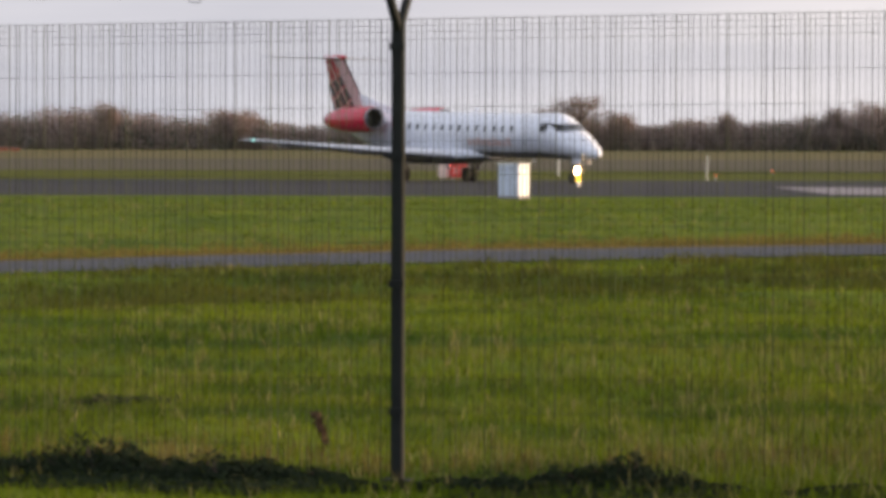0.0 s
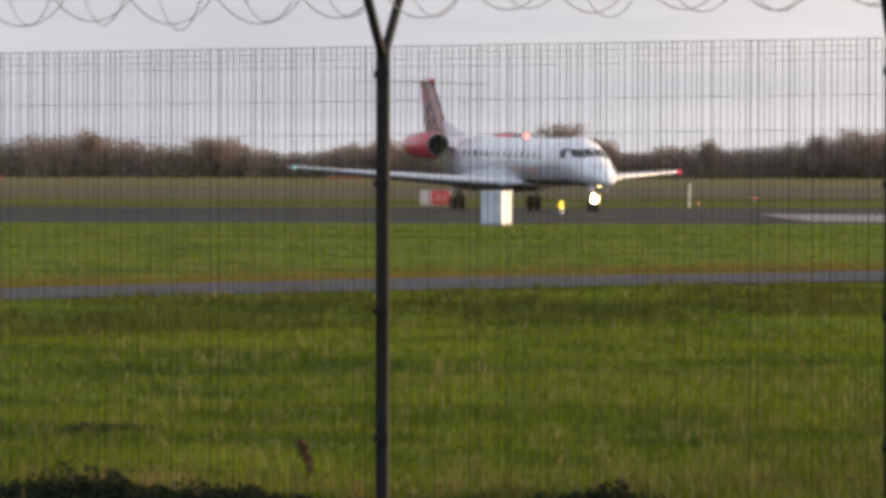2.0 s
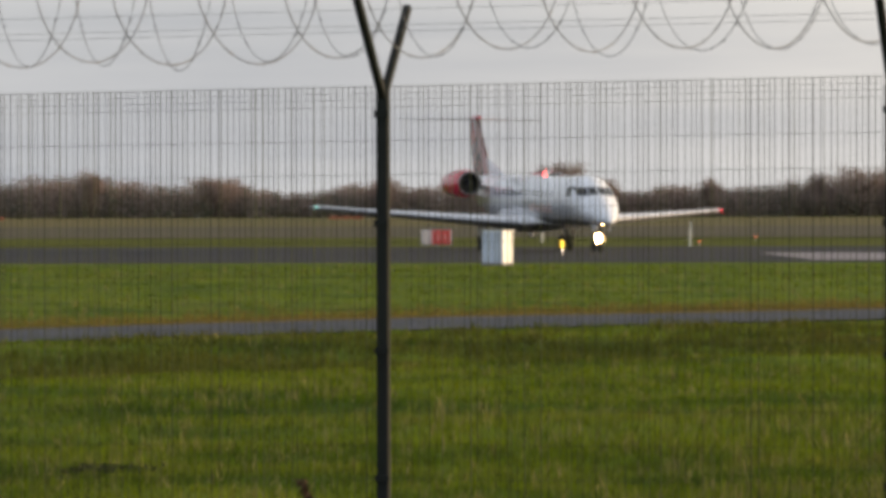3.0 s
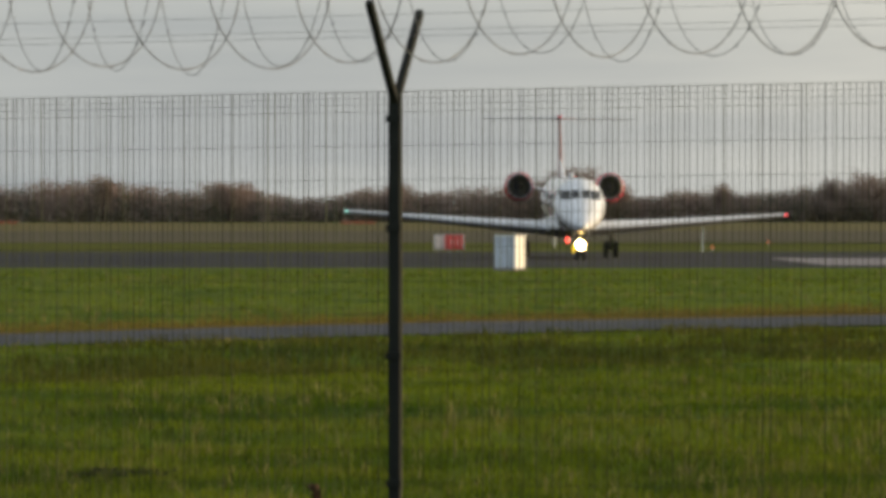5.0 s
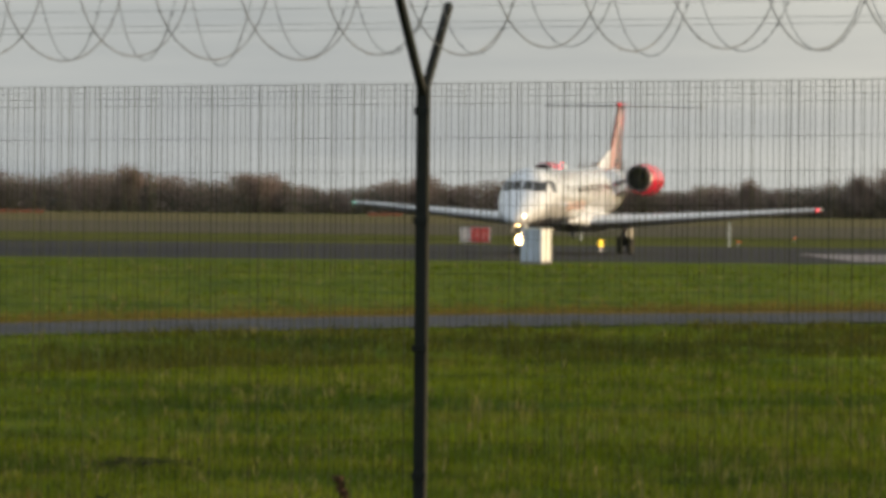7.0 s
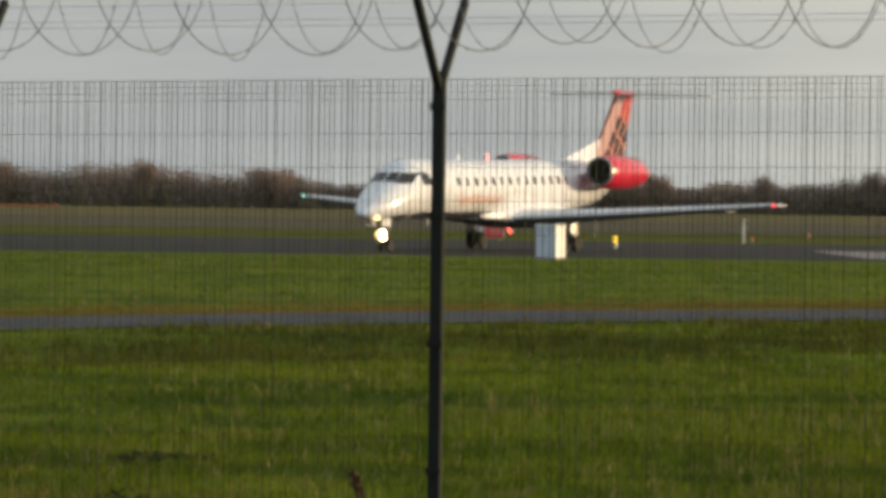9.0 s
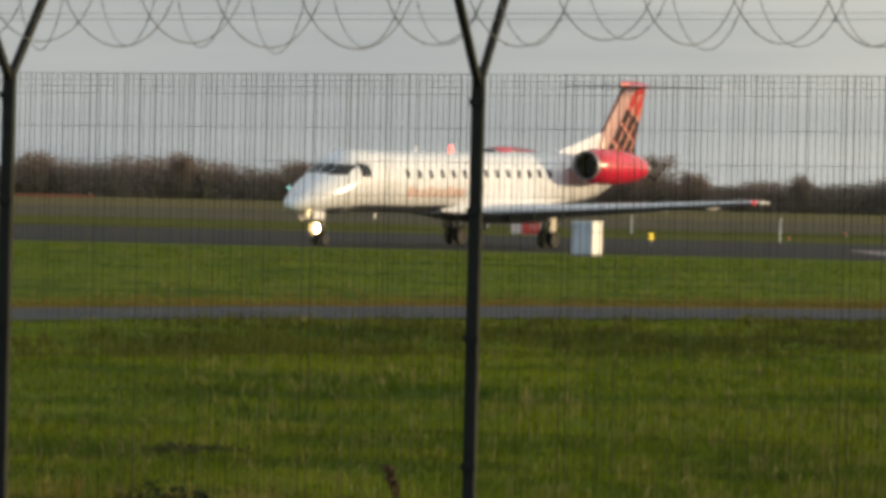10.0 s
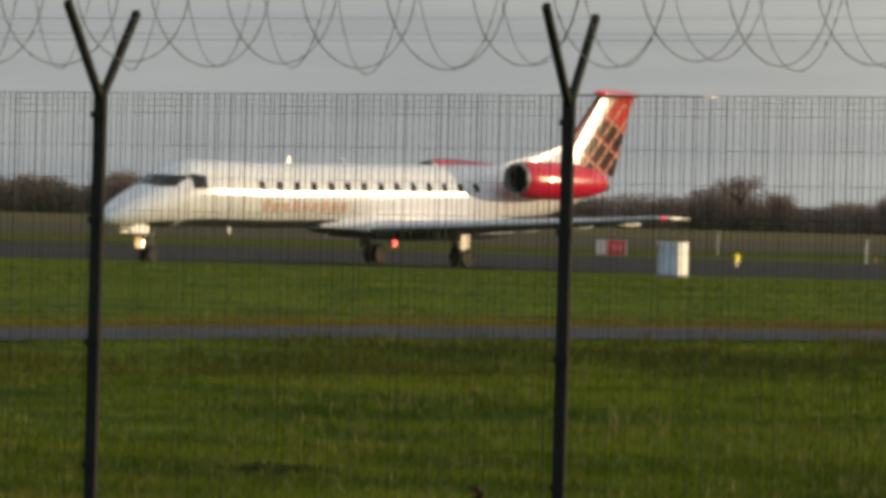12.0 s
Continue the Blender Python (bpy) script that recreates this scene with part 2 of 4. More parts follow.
M_ORANGE = material("orange_barrier_plastic", (0.40, 0.11, 0.05), 0.6, 0, (0.30, 0.09, 0.04), 1.0)
M_YELLOW_BOX = material("yellow_lamp_housing", (0.55, 0.36, 0.02), 0.5, 0, (0.45, 0.3, 0.02), 4.0)
G_LANDING = glowing("landing_light_glow", (1.0, 0.62, 0.26), 80.0)
G_RED = glowing("red_light_glow", (1.0, 0.07, 0.05), 8.0)
G_GREEN = glowing("green_light_glow", (0.45, 1.0, 0.85), 0.5)
G_YELLOW = glowing("yellow_light_glow", (1.0, 0.66, 0.06), 2.6)


for matt in (M_TARMAC, M_ROAD, M_OLD_TARMAC, M_FAR_GRASS, M_CONCRETE, M_SOIL, M_RIM, M_BARK):
    matt.node_tree.nodes["Principled BSDF"].inputs["Specular IOR Level"].default_value = 0.16


def tartan():
    """Fin paint: dark red ground, black squares, thin pale lines, glossy pale band behind the leading edge."""
    m = bpy.data.materials.new("tartan_fin_paint")
    m.use_nodes = True
    n, l = m.node_tree.nodes, m.node_tree.links
    b = n["Principled BSDF"]
    b.inputs["Roughness"].default_value = 0.17
    co, sep = n.new("ShaderNodeTexCoord"), n.new("ShaderNodeSeparateXYZ")
    l.new(co.outputs["Object"], sep.inputs[0])

    def op(kind, a, c=None, d=None):
        k = n.new("ShaderNodeMath")
        k.operation = kind
        for i, v in enumerate((a, c, d)):
            if v is None:
                continue
            if isinstance(v, (int, float)):
                k.inputs[i].default_value = v
            else:
                l.new(v, k.inputs[i])
        return k.outputs[0]

    def blend(f, a, c):
        k = n.new("ShaderNodeMix")
        k.data_type = "RGBA"
        l.new(f, k.inputs[0])
        for i, v in ((6, a), (7, c)):
            if isinstance(v, tuple):
                k.inputs[i].default_value = (*v, 1)
            else:
                l.new(v, k.inputs[i])
        return k.outputs[2]

    x, z = sep.outputs["X"], sep.outputs["Z"]
    u = op("ADD", op("MULTIPLY", z, 1.05), x)            # runs along the sweep of the fin
    row = op("DIVIDE", op("SUBTRACT", z, op("MULTIPLY", x, 0.48)), 1.13)
    fz = op("FRACT", row)
    column = op("FRACT", op("DIVIDE", op("SUBTRACT", -4.97, u), 0.85))
    square = op("MULTIPLY", op("LESS_THAN", column, 0.74), op("GREATER_THAN", fz, 0.16))
    line = op("MAXIMUM", op("GREATER_THAN", column, 0.80), op("LESS_THAN", fz, 0.09))
    col = blend(square, (0.34, 0.020, 0.036), (0.022, 0.007, 0.008))
    col = blend(op("MULTIPLY", square, op("GREATER_THAN", op("SUBTRACT", z, op("MULTIPLY", x, 0.35)), 9.72)), col, (0.50, 0.026, 0.022))
    col = blend(line, col, (0.52, 0.27, 0.20))
    col = blend(op("GREATER_THAN", z, 6.45), col, (0.48, 0.022, 0.022))
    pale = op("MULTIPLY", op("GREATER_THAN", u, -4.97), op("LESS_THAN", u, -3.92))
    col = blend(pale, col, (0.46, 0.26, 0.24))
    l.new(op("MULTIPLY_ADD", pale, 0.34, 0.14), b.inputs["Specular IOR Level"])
    col = blend(op("GREATER_THAN", u, -3.92), col, (0.08, 0.016, 0.022))
    l.new(col, b.inputs["Base Color"])
    return m


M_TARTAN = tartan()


# ---- mesh helpers ----
def finish(bm, name, mat, smooth=0):
    me = bpy.data.meshes.new(name)
    bm.normal_update()
    bm.to_mesh(me)
    bm.free()
    for mm in (mat if isinstance(mat, (list, tuple)) else [mat]):
        me.materials.append(mm)
    if smooth:
        me.shade_smooth()
        me.set_sharp_from_angle(angle=radians(smooth))
    return me


def part(name, bm, mat, parent, label="", smooth=0):
    ob = new(name, finish(bm, name, mat, smooth))
    ob.parent = parent
    if label:
        ob["label"] = label
    return ob


def thing(name, label, category, m=None, group="", kind=""):
    ob = new(name)
    ob.empty_display_size = 0.2
    if m is not None:
        ob.matrix_world = m
    return tagged(ob, label, category, group, kind)


def add_box(bm, centre, size, bevel=0.0, m=None):
    r = bmesh.ops.create_cube(bm, size=1.0, matrix=Matrix.Translation(centre) @ Matrix.Diagonal((*size, 1)))
    vs = r["verts"]
    if bevel:
        es = list({e for v in vs for e in v.link_edges})
        vs = list({v for f in bmesh.ops.bevel(bm, geom=es, offset=bevel, segments=2, affect="EDGES", profile=0.5)["faces"] for v in f.verts} | {v for v in vs if v.is_valid})
    if m is not None:
        bmesh.ops.transform(bm, matrix=m, verts=vs)
    return vs


def boxed(centre, size, bevel=0.0):
    bm = bmesh.new()
    add_box(bm, centre, size, bevel)
    return bm


def add_loft(bm, rings, close=True, caps=True):
    rows = [[bm.verts.new(p) for p in ring] for ring in rings]
    k = len(rows[0])
    for a, b in zip(rows, rows[1:]):
        for i in range(k if close else k - 1):
            j = (i + 1) % k
            bm.faces.new((a[i], a[j], b[j], b[i]))
    if caps:
        bm.faces.new(rows[0][::-1])
        bm.faces.new(rows[-1])
    return rows


def lofted(rings, caps=True):
    bm = bmesh.new()
    add_loft(bm, rings, True, caps)
    bmesh.ops.recalc_face_normals(bm, faces=bm.faces)
    return bm


def add_tube(bm, points, radius, sides=6, caps=True):
    """A round bar along points; radius one number or one for each point."""
    pts = [Vector(p) for p in points]
    rings = []
    for i, p in enumerate(pts):
        t = (pts[min(i + 1, len(pts) - 1)] - pts[max(i - 1, 0)]).normalized()
        a = t.cross(Vector((0, 0, 1)) if abs(t.z) < 0.9 else Vector((1, 0, 0))).normalized()
        b = t.cross(a)
        r = radius[i] if isinstance(radius, (list, tuple)) else radius
        rings.append([p + (a * math.cos(k * math.tau / sides) + b * math.sin(k * math.tau / sides)) * r for k in range(sides)])
    add_loft(bm, rings, True, caps)


def tubed(points, radius, sides=8):
    bm = bmesh.new()
    add_tube(bm, points, radius, sides)
    bmesh.ops.recalc_face_normals(bm, faces=bm.faces)
    return bm


def raw(name, verts, faces, mat):
    me = bpy.data.meshes.new(name)
    me.from_pydata(verts, [], faces)
    me.materials.append(mat)
    return me


# ---- ground ----
def ground_z(x, y):
    near = -0.29 + 0.29 * min(max((y - 20.0) / 100.0, 0.0), 1.0)
    far = 0.0086 * min(max(y - 215.0, 0.0), 215.0)
    rough = 0.0
    if 14 < y < 122:
        fade = min(1.0, (122 - y) / 20, abs(road_offset(x, y)) / 3.0 if abs(road_offset(x, y)) > 2.9 else 0.0)
        ditch = (y - 48.5 - 0.6 * x + road_bend(x)) / 3.4
        rough = fade * (-0.16 * math.exp(-ditch * ditch) + 0.10 * noise.noise((x * 0.28, y * 0.16, 0.3)) + 0.035 * noise.noise((x * 0.8, y * 0.5, 4.0))) * (1.0 if road_offset(x, y) < 0 else 0.3)
    return near + far + rough


def road_offset(x, y):
    """Metres from the middle of the service road, which runs slantwise over the grass."""
    return ((y - 61.3) - 0.64 * x + road_bend(x)) * 0.842


def road_bend(x):
    """How far the road curves towards the fence on its left stretch."""
    return 0.0 if x > 0 else 0.034 * x * x if x > -12 else 4.896 - 0.816 * (x + 12)


def build_ground():
    ys = [-40, -20, 0, 8, 14]
    y = 16.0
    while y < 126:
        ys.append(y)
        y += 0.35 if y < 34 else 0.7 if y < 75 else 1.6
    ys += [126, 134, 150, 170, 190, 214, 215, 230, 251, 290, 328, 380, 430, 470, 600, 900, 1500, 2600, 4200]
    xs = [-3000, -1200, -500, -250, -120, -70, -40, -25] + [-18 + 0.6 * i for i in range(61)] + [25, 40, 70, 120, 250, 500, 1200, 3000]
    verts = [(x, y, ground_z(x, y)) for y in ys for x in xs]
    k = len(xs)
    faces = [(j * k + i, j * k + i + 1, (j + 1) * k + i + 1, (j + 1) * k + i) for j in range(len(ys) - 1) for i in range(k - 1)]
    me = raw("ground", verts, faces, M_GRASS_GROUND)
    me.shade_smooth()
    tagged(new("ground", me), "rough green winter airfield grass with worn patches", "grass", kind="structure")


def strip(name, label, category, near, far, lift, mat, x0=-600.0, x1=600.0, wobble=0.0):
    """A surface laid over the ground between two distances."""
    n = 60
    xs = [x0 + (x1 - x0) * i / n for i in range(n + 1)]
    rows = 6
    verts, faces = [], []
    for j in range(rows + 1):
        for x in xs:
            e = wobble * noise.noise((x * 0.06, 7.0 * (j == rows), 2.0)) if j in (0, rows) else 0
            y = near + (far - near) * j / rows + e
            verts.append((x, y, ground_z(400, y) + lift))
    k = n + 1
    faces = [(j * k + i, j * k + i + 1, (j + 1) * k + i + 1, (j + 1) * k + i) for j in range(rows) for i in range(n)]
    return tagged(new(name, raw(name, verts, faces, mat)), label, category, kind="structure")


def build_surfaces():
    strip("taxiway", "dark grey tarmac taxiway across the airfield", "taxiway", 133, 212, 0.012, M_TARMAC, wobble=0.8)
    strip("taxiway_verge", "yellowish rough grass between taxiway and runway", "grass", 212.6, 251.5, 0.006, M_FAR_VERGE, wobble=3.0)
    strip("runway", "worn grey-brown runway strip behind the taxiway", "runway", 252, 328, 0.03, M_OLD_TARMAC, wobble=2.0)
    strip("far_field", "dry olive-brown grass field before the trees", "grass", 328.2, 470, 0.02, M_FAR_GRASS, wobble=0)
    strip("concrete_apron", "pale concrete patch on the dark taxiway", "pavement", 140, 170, 0.018, M_CONCRETE, 11.8, 90, 2.5)
    # service road, slightly crowned, with a brown verge on its far side
    for name, label, cat, a, b, lift, mat in (
            ("service_road", "narrow grey asphalt service road through grass", "road", -2.5, 2.4, 0.03, M_ROAD),
            ("road_verge", "brown bare soil verge beside the road", "verge", 2.35, 3.3, 0.016, M_SOIL)):
        verts, faces = [], []
        steps, cols = 300, 6
        for i in range(steps + 1):
            s = -60 + i * 0.4
            for j in range(cols + 1):
                o = a + (b - a) * j / cols
                if j in (0, cols):
                    o += 0.35 * noise.noise((s * 0.25, o, 1.0)) + 0.30 * noise.noise((s * 1.1, o, 5.0))
                px = s * 0.842 - o * 0.539
                py = 61.3 + s * 0.539 + o * 0.842 - road_bend(px)
                verts.append((px, py, ground_z(px, py) + lift + 0.03 * (1 - (2 * j / cols - 1) ** 2)))
        k = cols + 1
        faces = [(i * k + j, (i + 1) * k + j, (i + 1) * k + j + 1, i * k + j + 1) for i in range(steps) for j in range(cols)]
        me = raw(name, verts, faces, mat)
        me.shade_smooth()
        tagged(new(name, me), label, cat, kind="structure")


build_ground()
build_surfaces()


# ---- trees and hedge on the skyline ----
# (bearing in thousandths, height in metres) of the skyline of the wood
SKYLINE = [(-260, 4.4), (-185, 4.0), (-166, 4.2), (-158, 2.9), (-149, 5.0), (-136, 3.9), (-130, 4.1), (-124, 4.8), (-118, 4.4), (-109, 5.4), (-105, 4.7),
           (-92, 3.9), (-85, 3.6), (-82, 4.3), (-71, 4.3), (-64, 3.2), (-57, 2.7), (-48, 2.9), (-38, 3.7), (-29, 4.3), (-25, 3.3), (-16, 3.4),
           (-12, 4.1), (0, 3.7), (7, 4.5), (11, 5.1), (16, 4.5), (24, 3.3), (28, 4.4), (33, 2.9), (40, 2.8), (43, 3.7), (53, 3.5),
           (57, 4.2), (60, 3.3), (69, 3.6), (74, 3.6), (80, 4.3), (88, 4.5), (100, 5.0), (130, 5.0), (260, 5.0)]


def skyline(b):
    for (b0, h0), (b1, h1) in zip(SKYLINE, SKYLINE[1:]):
        if b0 <= b <= b1:
            return h0 + (h1 - h0) * (b - b0) / (b1 - b0)
    return 4.5


def leaf_card(verts, faces, p, size, rng):
    """A small bent leaf-like spray of two triangles."""
    a = Vector((rng.gauss(0, 1), rng.gauss(0, 1), rng.gauss(0, 1))).normalized()
    b = a.cross(Vector((rng.gauss(0, 1), rng.gauss(0, 1), rng.gauss(0, 1)))).normalized()
    k = len(verts)
    p = Vector(p)
    verts += [p - a * size, p + b * size * 0.45, p + a * size, p - b * size * 0.45 + a.cross(b) * size * 0.3]
    faces += [(k, k + 1, k + 2), (k, k + 2, k + 3)]


def build_wood():
    rng = random.Random(5)
    for name, label, mat, share in (("hedgerow", "bare brown winter hedge and scrub along the field", M_TWIGS, 0),
                                    ("evergreen_thicket", "dark evergreen bushes among bare winter scrub", M_EVERGREEN, 1)):
        verts, faces = [], []
        clumps = 2500 if share == 0 else 1300
        for _ in range(clumps):
            b = rng.uniform(-240, 200)
            ever = 0.5 + 0.5 * noise.noise((b * 0.035, 3.0, 0)) + (0.25 if b > 30 or b < -125 else 0)
            if share == 1 and rng.random() > ever:
                continue
            d = 432 + rng.uniform(0, 22)
            h = 1.10 * skyline(b) * rng.uniform(0.62, 1.0) * (1.0 if share == 0 else 0.92)
            x, base = d * b / 1000, ground_z(400, d)
            r = rng.uniform(0.7, 1.5)
            for _ in range(104):
                t = rng.random()
                w = r * (1.0 - 0.55 * t ** 2)
                ang, rr = rng.uniform(0, math.tau), math.sqrt(rng.random()) * w
                leaf_card(verts, faces, (x + rr * math.cos(ang) * 1.5, d + rr * math.sin(ang), base + 0.1 + t * h), rng.uniform(0.10, 0.26) * (1.55 - 0.95 * t), rng)
        tagged(new(name, raw(name, [tuple(v) for v in verts], faces, mat)), label, "hedge", kind="stuff")


def build_tree(bearing, height, spread, seed, label):
    rng = random.Random(seed)
    d = 430.0
    base = Vector((d * bearing / 1000, d, ground_z(400, d) - 0.1))
    tree = thing("tree", label, "tree", Matrix.Translation(base), "bare trees on the skyline")
    bm = bmesh.new()
    add_tube(bm, [(0, 0, 0), (0.05, 0, height * 0.3), (-0.05, 0.05, height * 0.6), (0, 0, height * 0.85)], [0.22, 0.17, 0.1, 0.03], 7)
    tips = []
    for i in range(22):
        z0 = height * rng.uniform(0.14, 0.72)
        ang = i * 2.4 + rng.uniform(-0.3, 0.3)
        reach = spread * rng.uniform(0.55, 1.0)
        z1 = min(z0 + reach * rng.uniform(0.5, 1.2), height * rng.uniform(0.8, 0.97))
        mid = Vector((math.cos(ang) * reach * 0.5, math.sin(ang) * reach * 0.5, z0 + (z1 - z0) * 0.35))
        end = Vector((math.cos(ang) * reach, math.sin(ang) * reach, z1))
        add_tube(bm, [(0, 0, z0), mid, end], [0.08, 0.05, 0.015], 5)
        tips += [mid.lerp(end, f) for f in (0.2, 0.45, 0.7, 0.9, 1.0)]
    part("trunk", bm, M_BARK, tree)
    verts, faces = [], []
    for p in tips:
        for _ in range(44):
            q = p + Vector((rng.gauss(0, 0.46), rng.gauss(0, 0.46), rng.gauss(0, 0.38)))
            leaf_card(verts, faces, q, rng.uniform(0.06, 0.15), rng)
    crown = new("crown", raw("crown", [tuple(v) for v in verts], faces, M_TWIGS))
    crown.parent = tree


build_wood()
for bearing, height, spread, seed, label in (
        (17.5, 6.5, 2.7, 3, "round bare winter tree standing above the hedge"), (9.5, 5.2, 1.4, 4, "small dense tree in the brown hedge"),
        (-108.5, 5.8, 1.0, 6, "narrow bare tree poking out of the hedge"), (86, 5.6, 0.9, 7, "narrow bare tree above dark bushes"),
        (97, 6.0, 3.2, 8, "broad bare tree above dark bushes"), (56.5, 4.7, 0.8, 9, "small pointed tree on the skyline"),
        (-75, 4.8, 2.2, 10, "broad bare tree in the brown hedge"), (-31, 4.6, 1.5, 11, "bare tree among brown scrub"),
        (-148, 5.3, 1.5, 12, "bare tree among brown scrub"), (28.5, 4.8, 1.4, 13, "small bare tree in the brown hedge"),
        (-172, 4.6, 2.4, 14, "broad bare tree in the brown hedge")):
    build_tree(bearing, height, spread, seed, label)


# ---- perimeter fence ----
FENCE_AT, FENCE_WAY = Vector((-0.62, 20.6, 0.0)), Vector((0.970, -0.243, 0.0))
FENCE_TURN = math.degrees(math.atan2(FENCE_WAY.y, FENCE_WAY.x))
BAY, FORK_Z, BASE_Z, RISE = 2.775, 2.235, -0.34, 0.009


def build_post(fence):
    post = part("fence_post", boxed((0, 0, (FORK_Z + BASE_Z) / 2), (0.070, 0.06, FORK_Z - BASE_Z), 0.008), M_POST, fence, "dark coated square steel post")
    for side in (-1, 1):
        bm = bmesh.new()
        add_box(bm, (0, 0, 0.363), (0.044, 0.046, 0.746), 0.007)
        bmesh.ops.transform(bm, matrix=Matrix.Translation((0, 0, FORK_Z - 0.05)) @ Matrix.Rotation(radians(44) * side, 4, "X"), verts=bm.verts)
        part("fork_arm", bm, M_POST, post)
    part("base_plate", boxed((0, 0, BASE_Z + 0.06), (0.16, 0.14, 0.012), 0.003), M_POST, post)
    for z in (0.1, 0.8, 1.5, 2.1):
        part("panel_clamp", boxed((0, -0.036, z), (0.084, 0.012, 0.04), 0.003), M_POST, post)
    return post


def build_panel(fence):
    """A bay of welded mesh: each wire a piece of its own on a shared mesh."""
    top = part("top_rail", tubed([(0.03, 0, 2.25 - RISE * BAY / 2), (BAY - 0.03, 0, 2.25 + RISE * BAY / 2)], 0.0022, 6), M_WIRE, fence, "edge wire that carries a mesh panel")
    rng = random.Random(8)
    uprights = [finish(boxed((0, 0, 0), (w, w, 2.255 - BASE_Z)), "upright_wire", M_WIRE) for w in (0.0030, 0.0038, 0.0046, 0.0058)]
    wires = 84
    for i in range(1, wires):
        x = BAY * i / wires + rng.gauss(0, 0.0045)
        o = new("upright_wire", uprights[rng.choice((0, 0, 1, 1, 2, 3))])
        o.parent, o.location = top, (x, 0, (BASE_Z + 2.255) / 2 + RISE * (x - BAY / 2))
        o.rotation_euler = (0, rng.gauss(0, 0.0005), 0)
    cross = finish(tubed([(0.02, 0, -RISE * BAY / 2), (BAY - 0.02, 0, RISE * BAY / 2)], 0.0013, 5), "cross_wire", M_WIRE)
    for z in [2.215, 2.18, 2.14] + [2.14 - 0.186 * k for k in range(1, 13)]:
        o = new("cross_wire", cross)
        o.parent, o.location = top, (0, 0.004, z)
    return top


def build_coil(s0, s1):
    """Two crossing spirals of barbed tape lying in the fork arms, and the plain wires that carry them."""
    coil = thing("razor_wire_coil", "loose galvanised razor wire coil lying in the fork arms", "razor wire")
    rng = random.Random(11)
    for hand, phase, wide, thick in ((1, 0.314, 0.09, 0.0038), (-1, 3.5, 0.20, 0.0027)):
        bm = bmesh.new()
        pts, n = [], int((s1 - s0) / 0.479 * 36)
        stretch = [rng.uniform(-0.06, 0.06) for _ in range(n // 36 + 3)]
        radius = [rng.uniform(0.33, 0.40) for _ in range(n // 36 + 3)]
        for i in range(n):
            turn = i / 36
            k, f = int(turn), turn - int(turn)
            f = f * f * (3 - 2 * f)
            r = radius[k] * (1 - f) + radius[k + 1] * f
            s = s0 + turn * 0.479 + stretch[k] * (1 - f) + stretch[k + 1] * f
            a = hand * turn * math.tau + phase
            bulge = wide * hand * math.cos(a)
            p = FENCE_AT + FENCE_WAY * (s + bulge)
            side = Vector((-FENCE_WAY.y, FENCE_WAY.x, 0)) * math.cos(a) * r
            sag = 0.03 * math.sin(s * math.tau / BAY)
            pts.append(p + side + Vector((0, 0, 2.77 + RISE * 1.5 * s + r * math.sin(a) + sag * 0.5)))
        add_tube(bm, pts, thick, 5)
        part("barbed_spiral", bm, M_RAZOR, coil)
        verts, faces = [], []
        for i in range(0, n - 1, 2):
            t = (pts[i + 1] - pts[i]).normalized()
            u = t.cross(Vector((rng.gauss(0, 1), rng.gauss(0, 1), rng.gauss(0, 1)))).normalized()
            k = len(verts)
            verts += [pts[i] - t * 0.012 + u * 0.007, pts[i] + t * 0.012 + u * 0.007, pts[i] - u * 0.008, pts[i] + u * 0.011 - t * 0.012]
            faces += [(k, k + 1, k + 2), (k, k + 2, k + 3)]
        barbs = new("barb_tape", raw("barb_tape", [tuple(v) for v in verts], faces, M_RAZOR))
        barbs.parent = coil
        barbs["kind"] = "stuff"
    for off, z in ((-0.3, 2.57), (0.3, 2.57), (0.42, 2.70)):
        a, b = FENCE_AT + FENCE_WAY * s0, FENCE_AT + FENCE_WAY * s1
        n = Vector((-FENCE_WAY.y, FENCE_WAY.x, 0)) * off
        part("line_wire", tubed([a + n + Vector((0, 0, z + RISE * s0)), b + n + Vector((0, 0, z + RISE * s1))], 0.0014, 5), M_RAZOR, coil)


def build_fence():
    fence = thing("perimeter_fence", "see-through welded mesh security fence on dark forked posts", "fence", pose(FENCE_AT.x, FENCE_AT.y, 0, 0, 0, FENCE_TURN))
    post, panel = build_post(fence), build_panel(fence)
    for k in range(-4, 5):
        m, lift = pose(k * BAY + (0.026 if k > 0 else 0), 0, 0), pose(k * BAY, 0, RISE * k * BAY + RISE * BAY / 2)
        if k == -4:
            post.matrix_basis, panel.matrix_basis = m, lift
        else:
            copy_thing(post, m)
            if k < 4:
                copy_thing(panel, lift)
    build_coil(-4 * BAY, 4 * BAY)


build_fence()


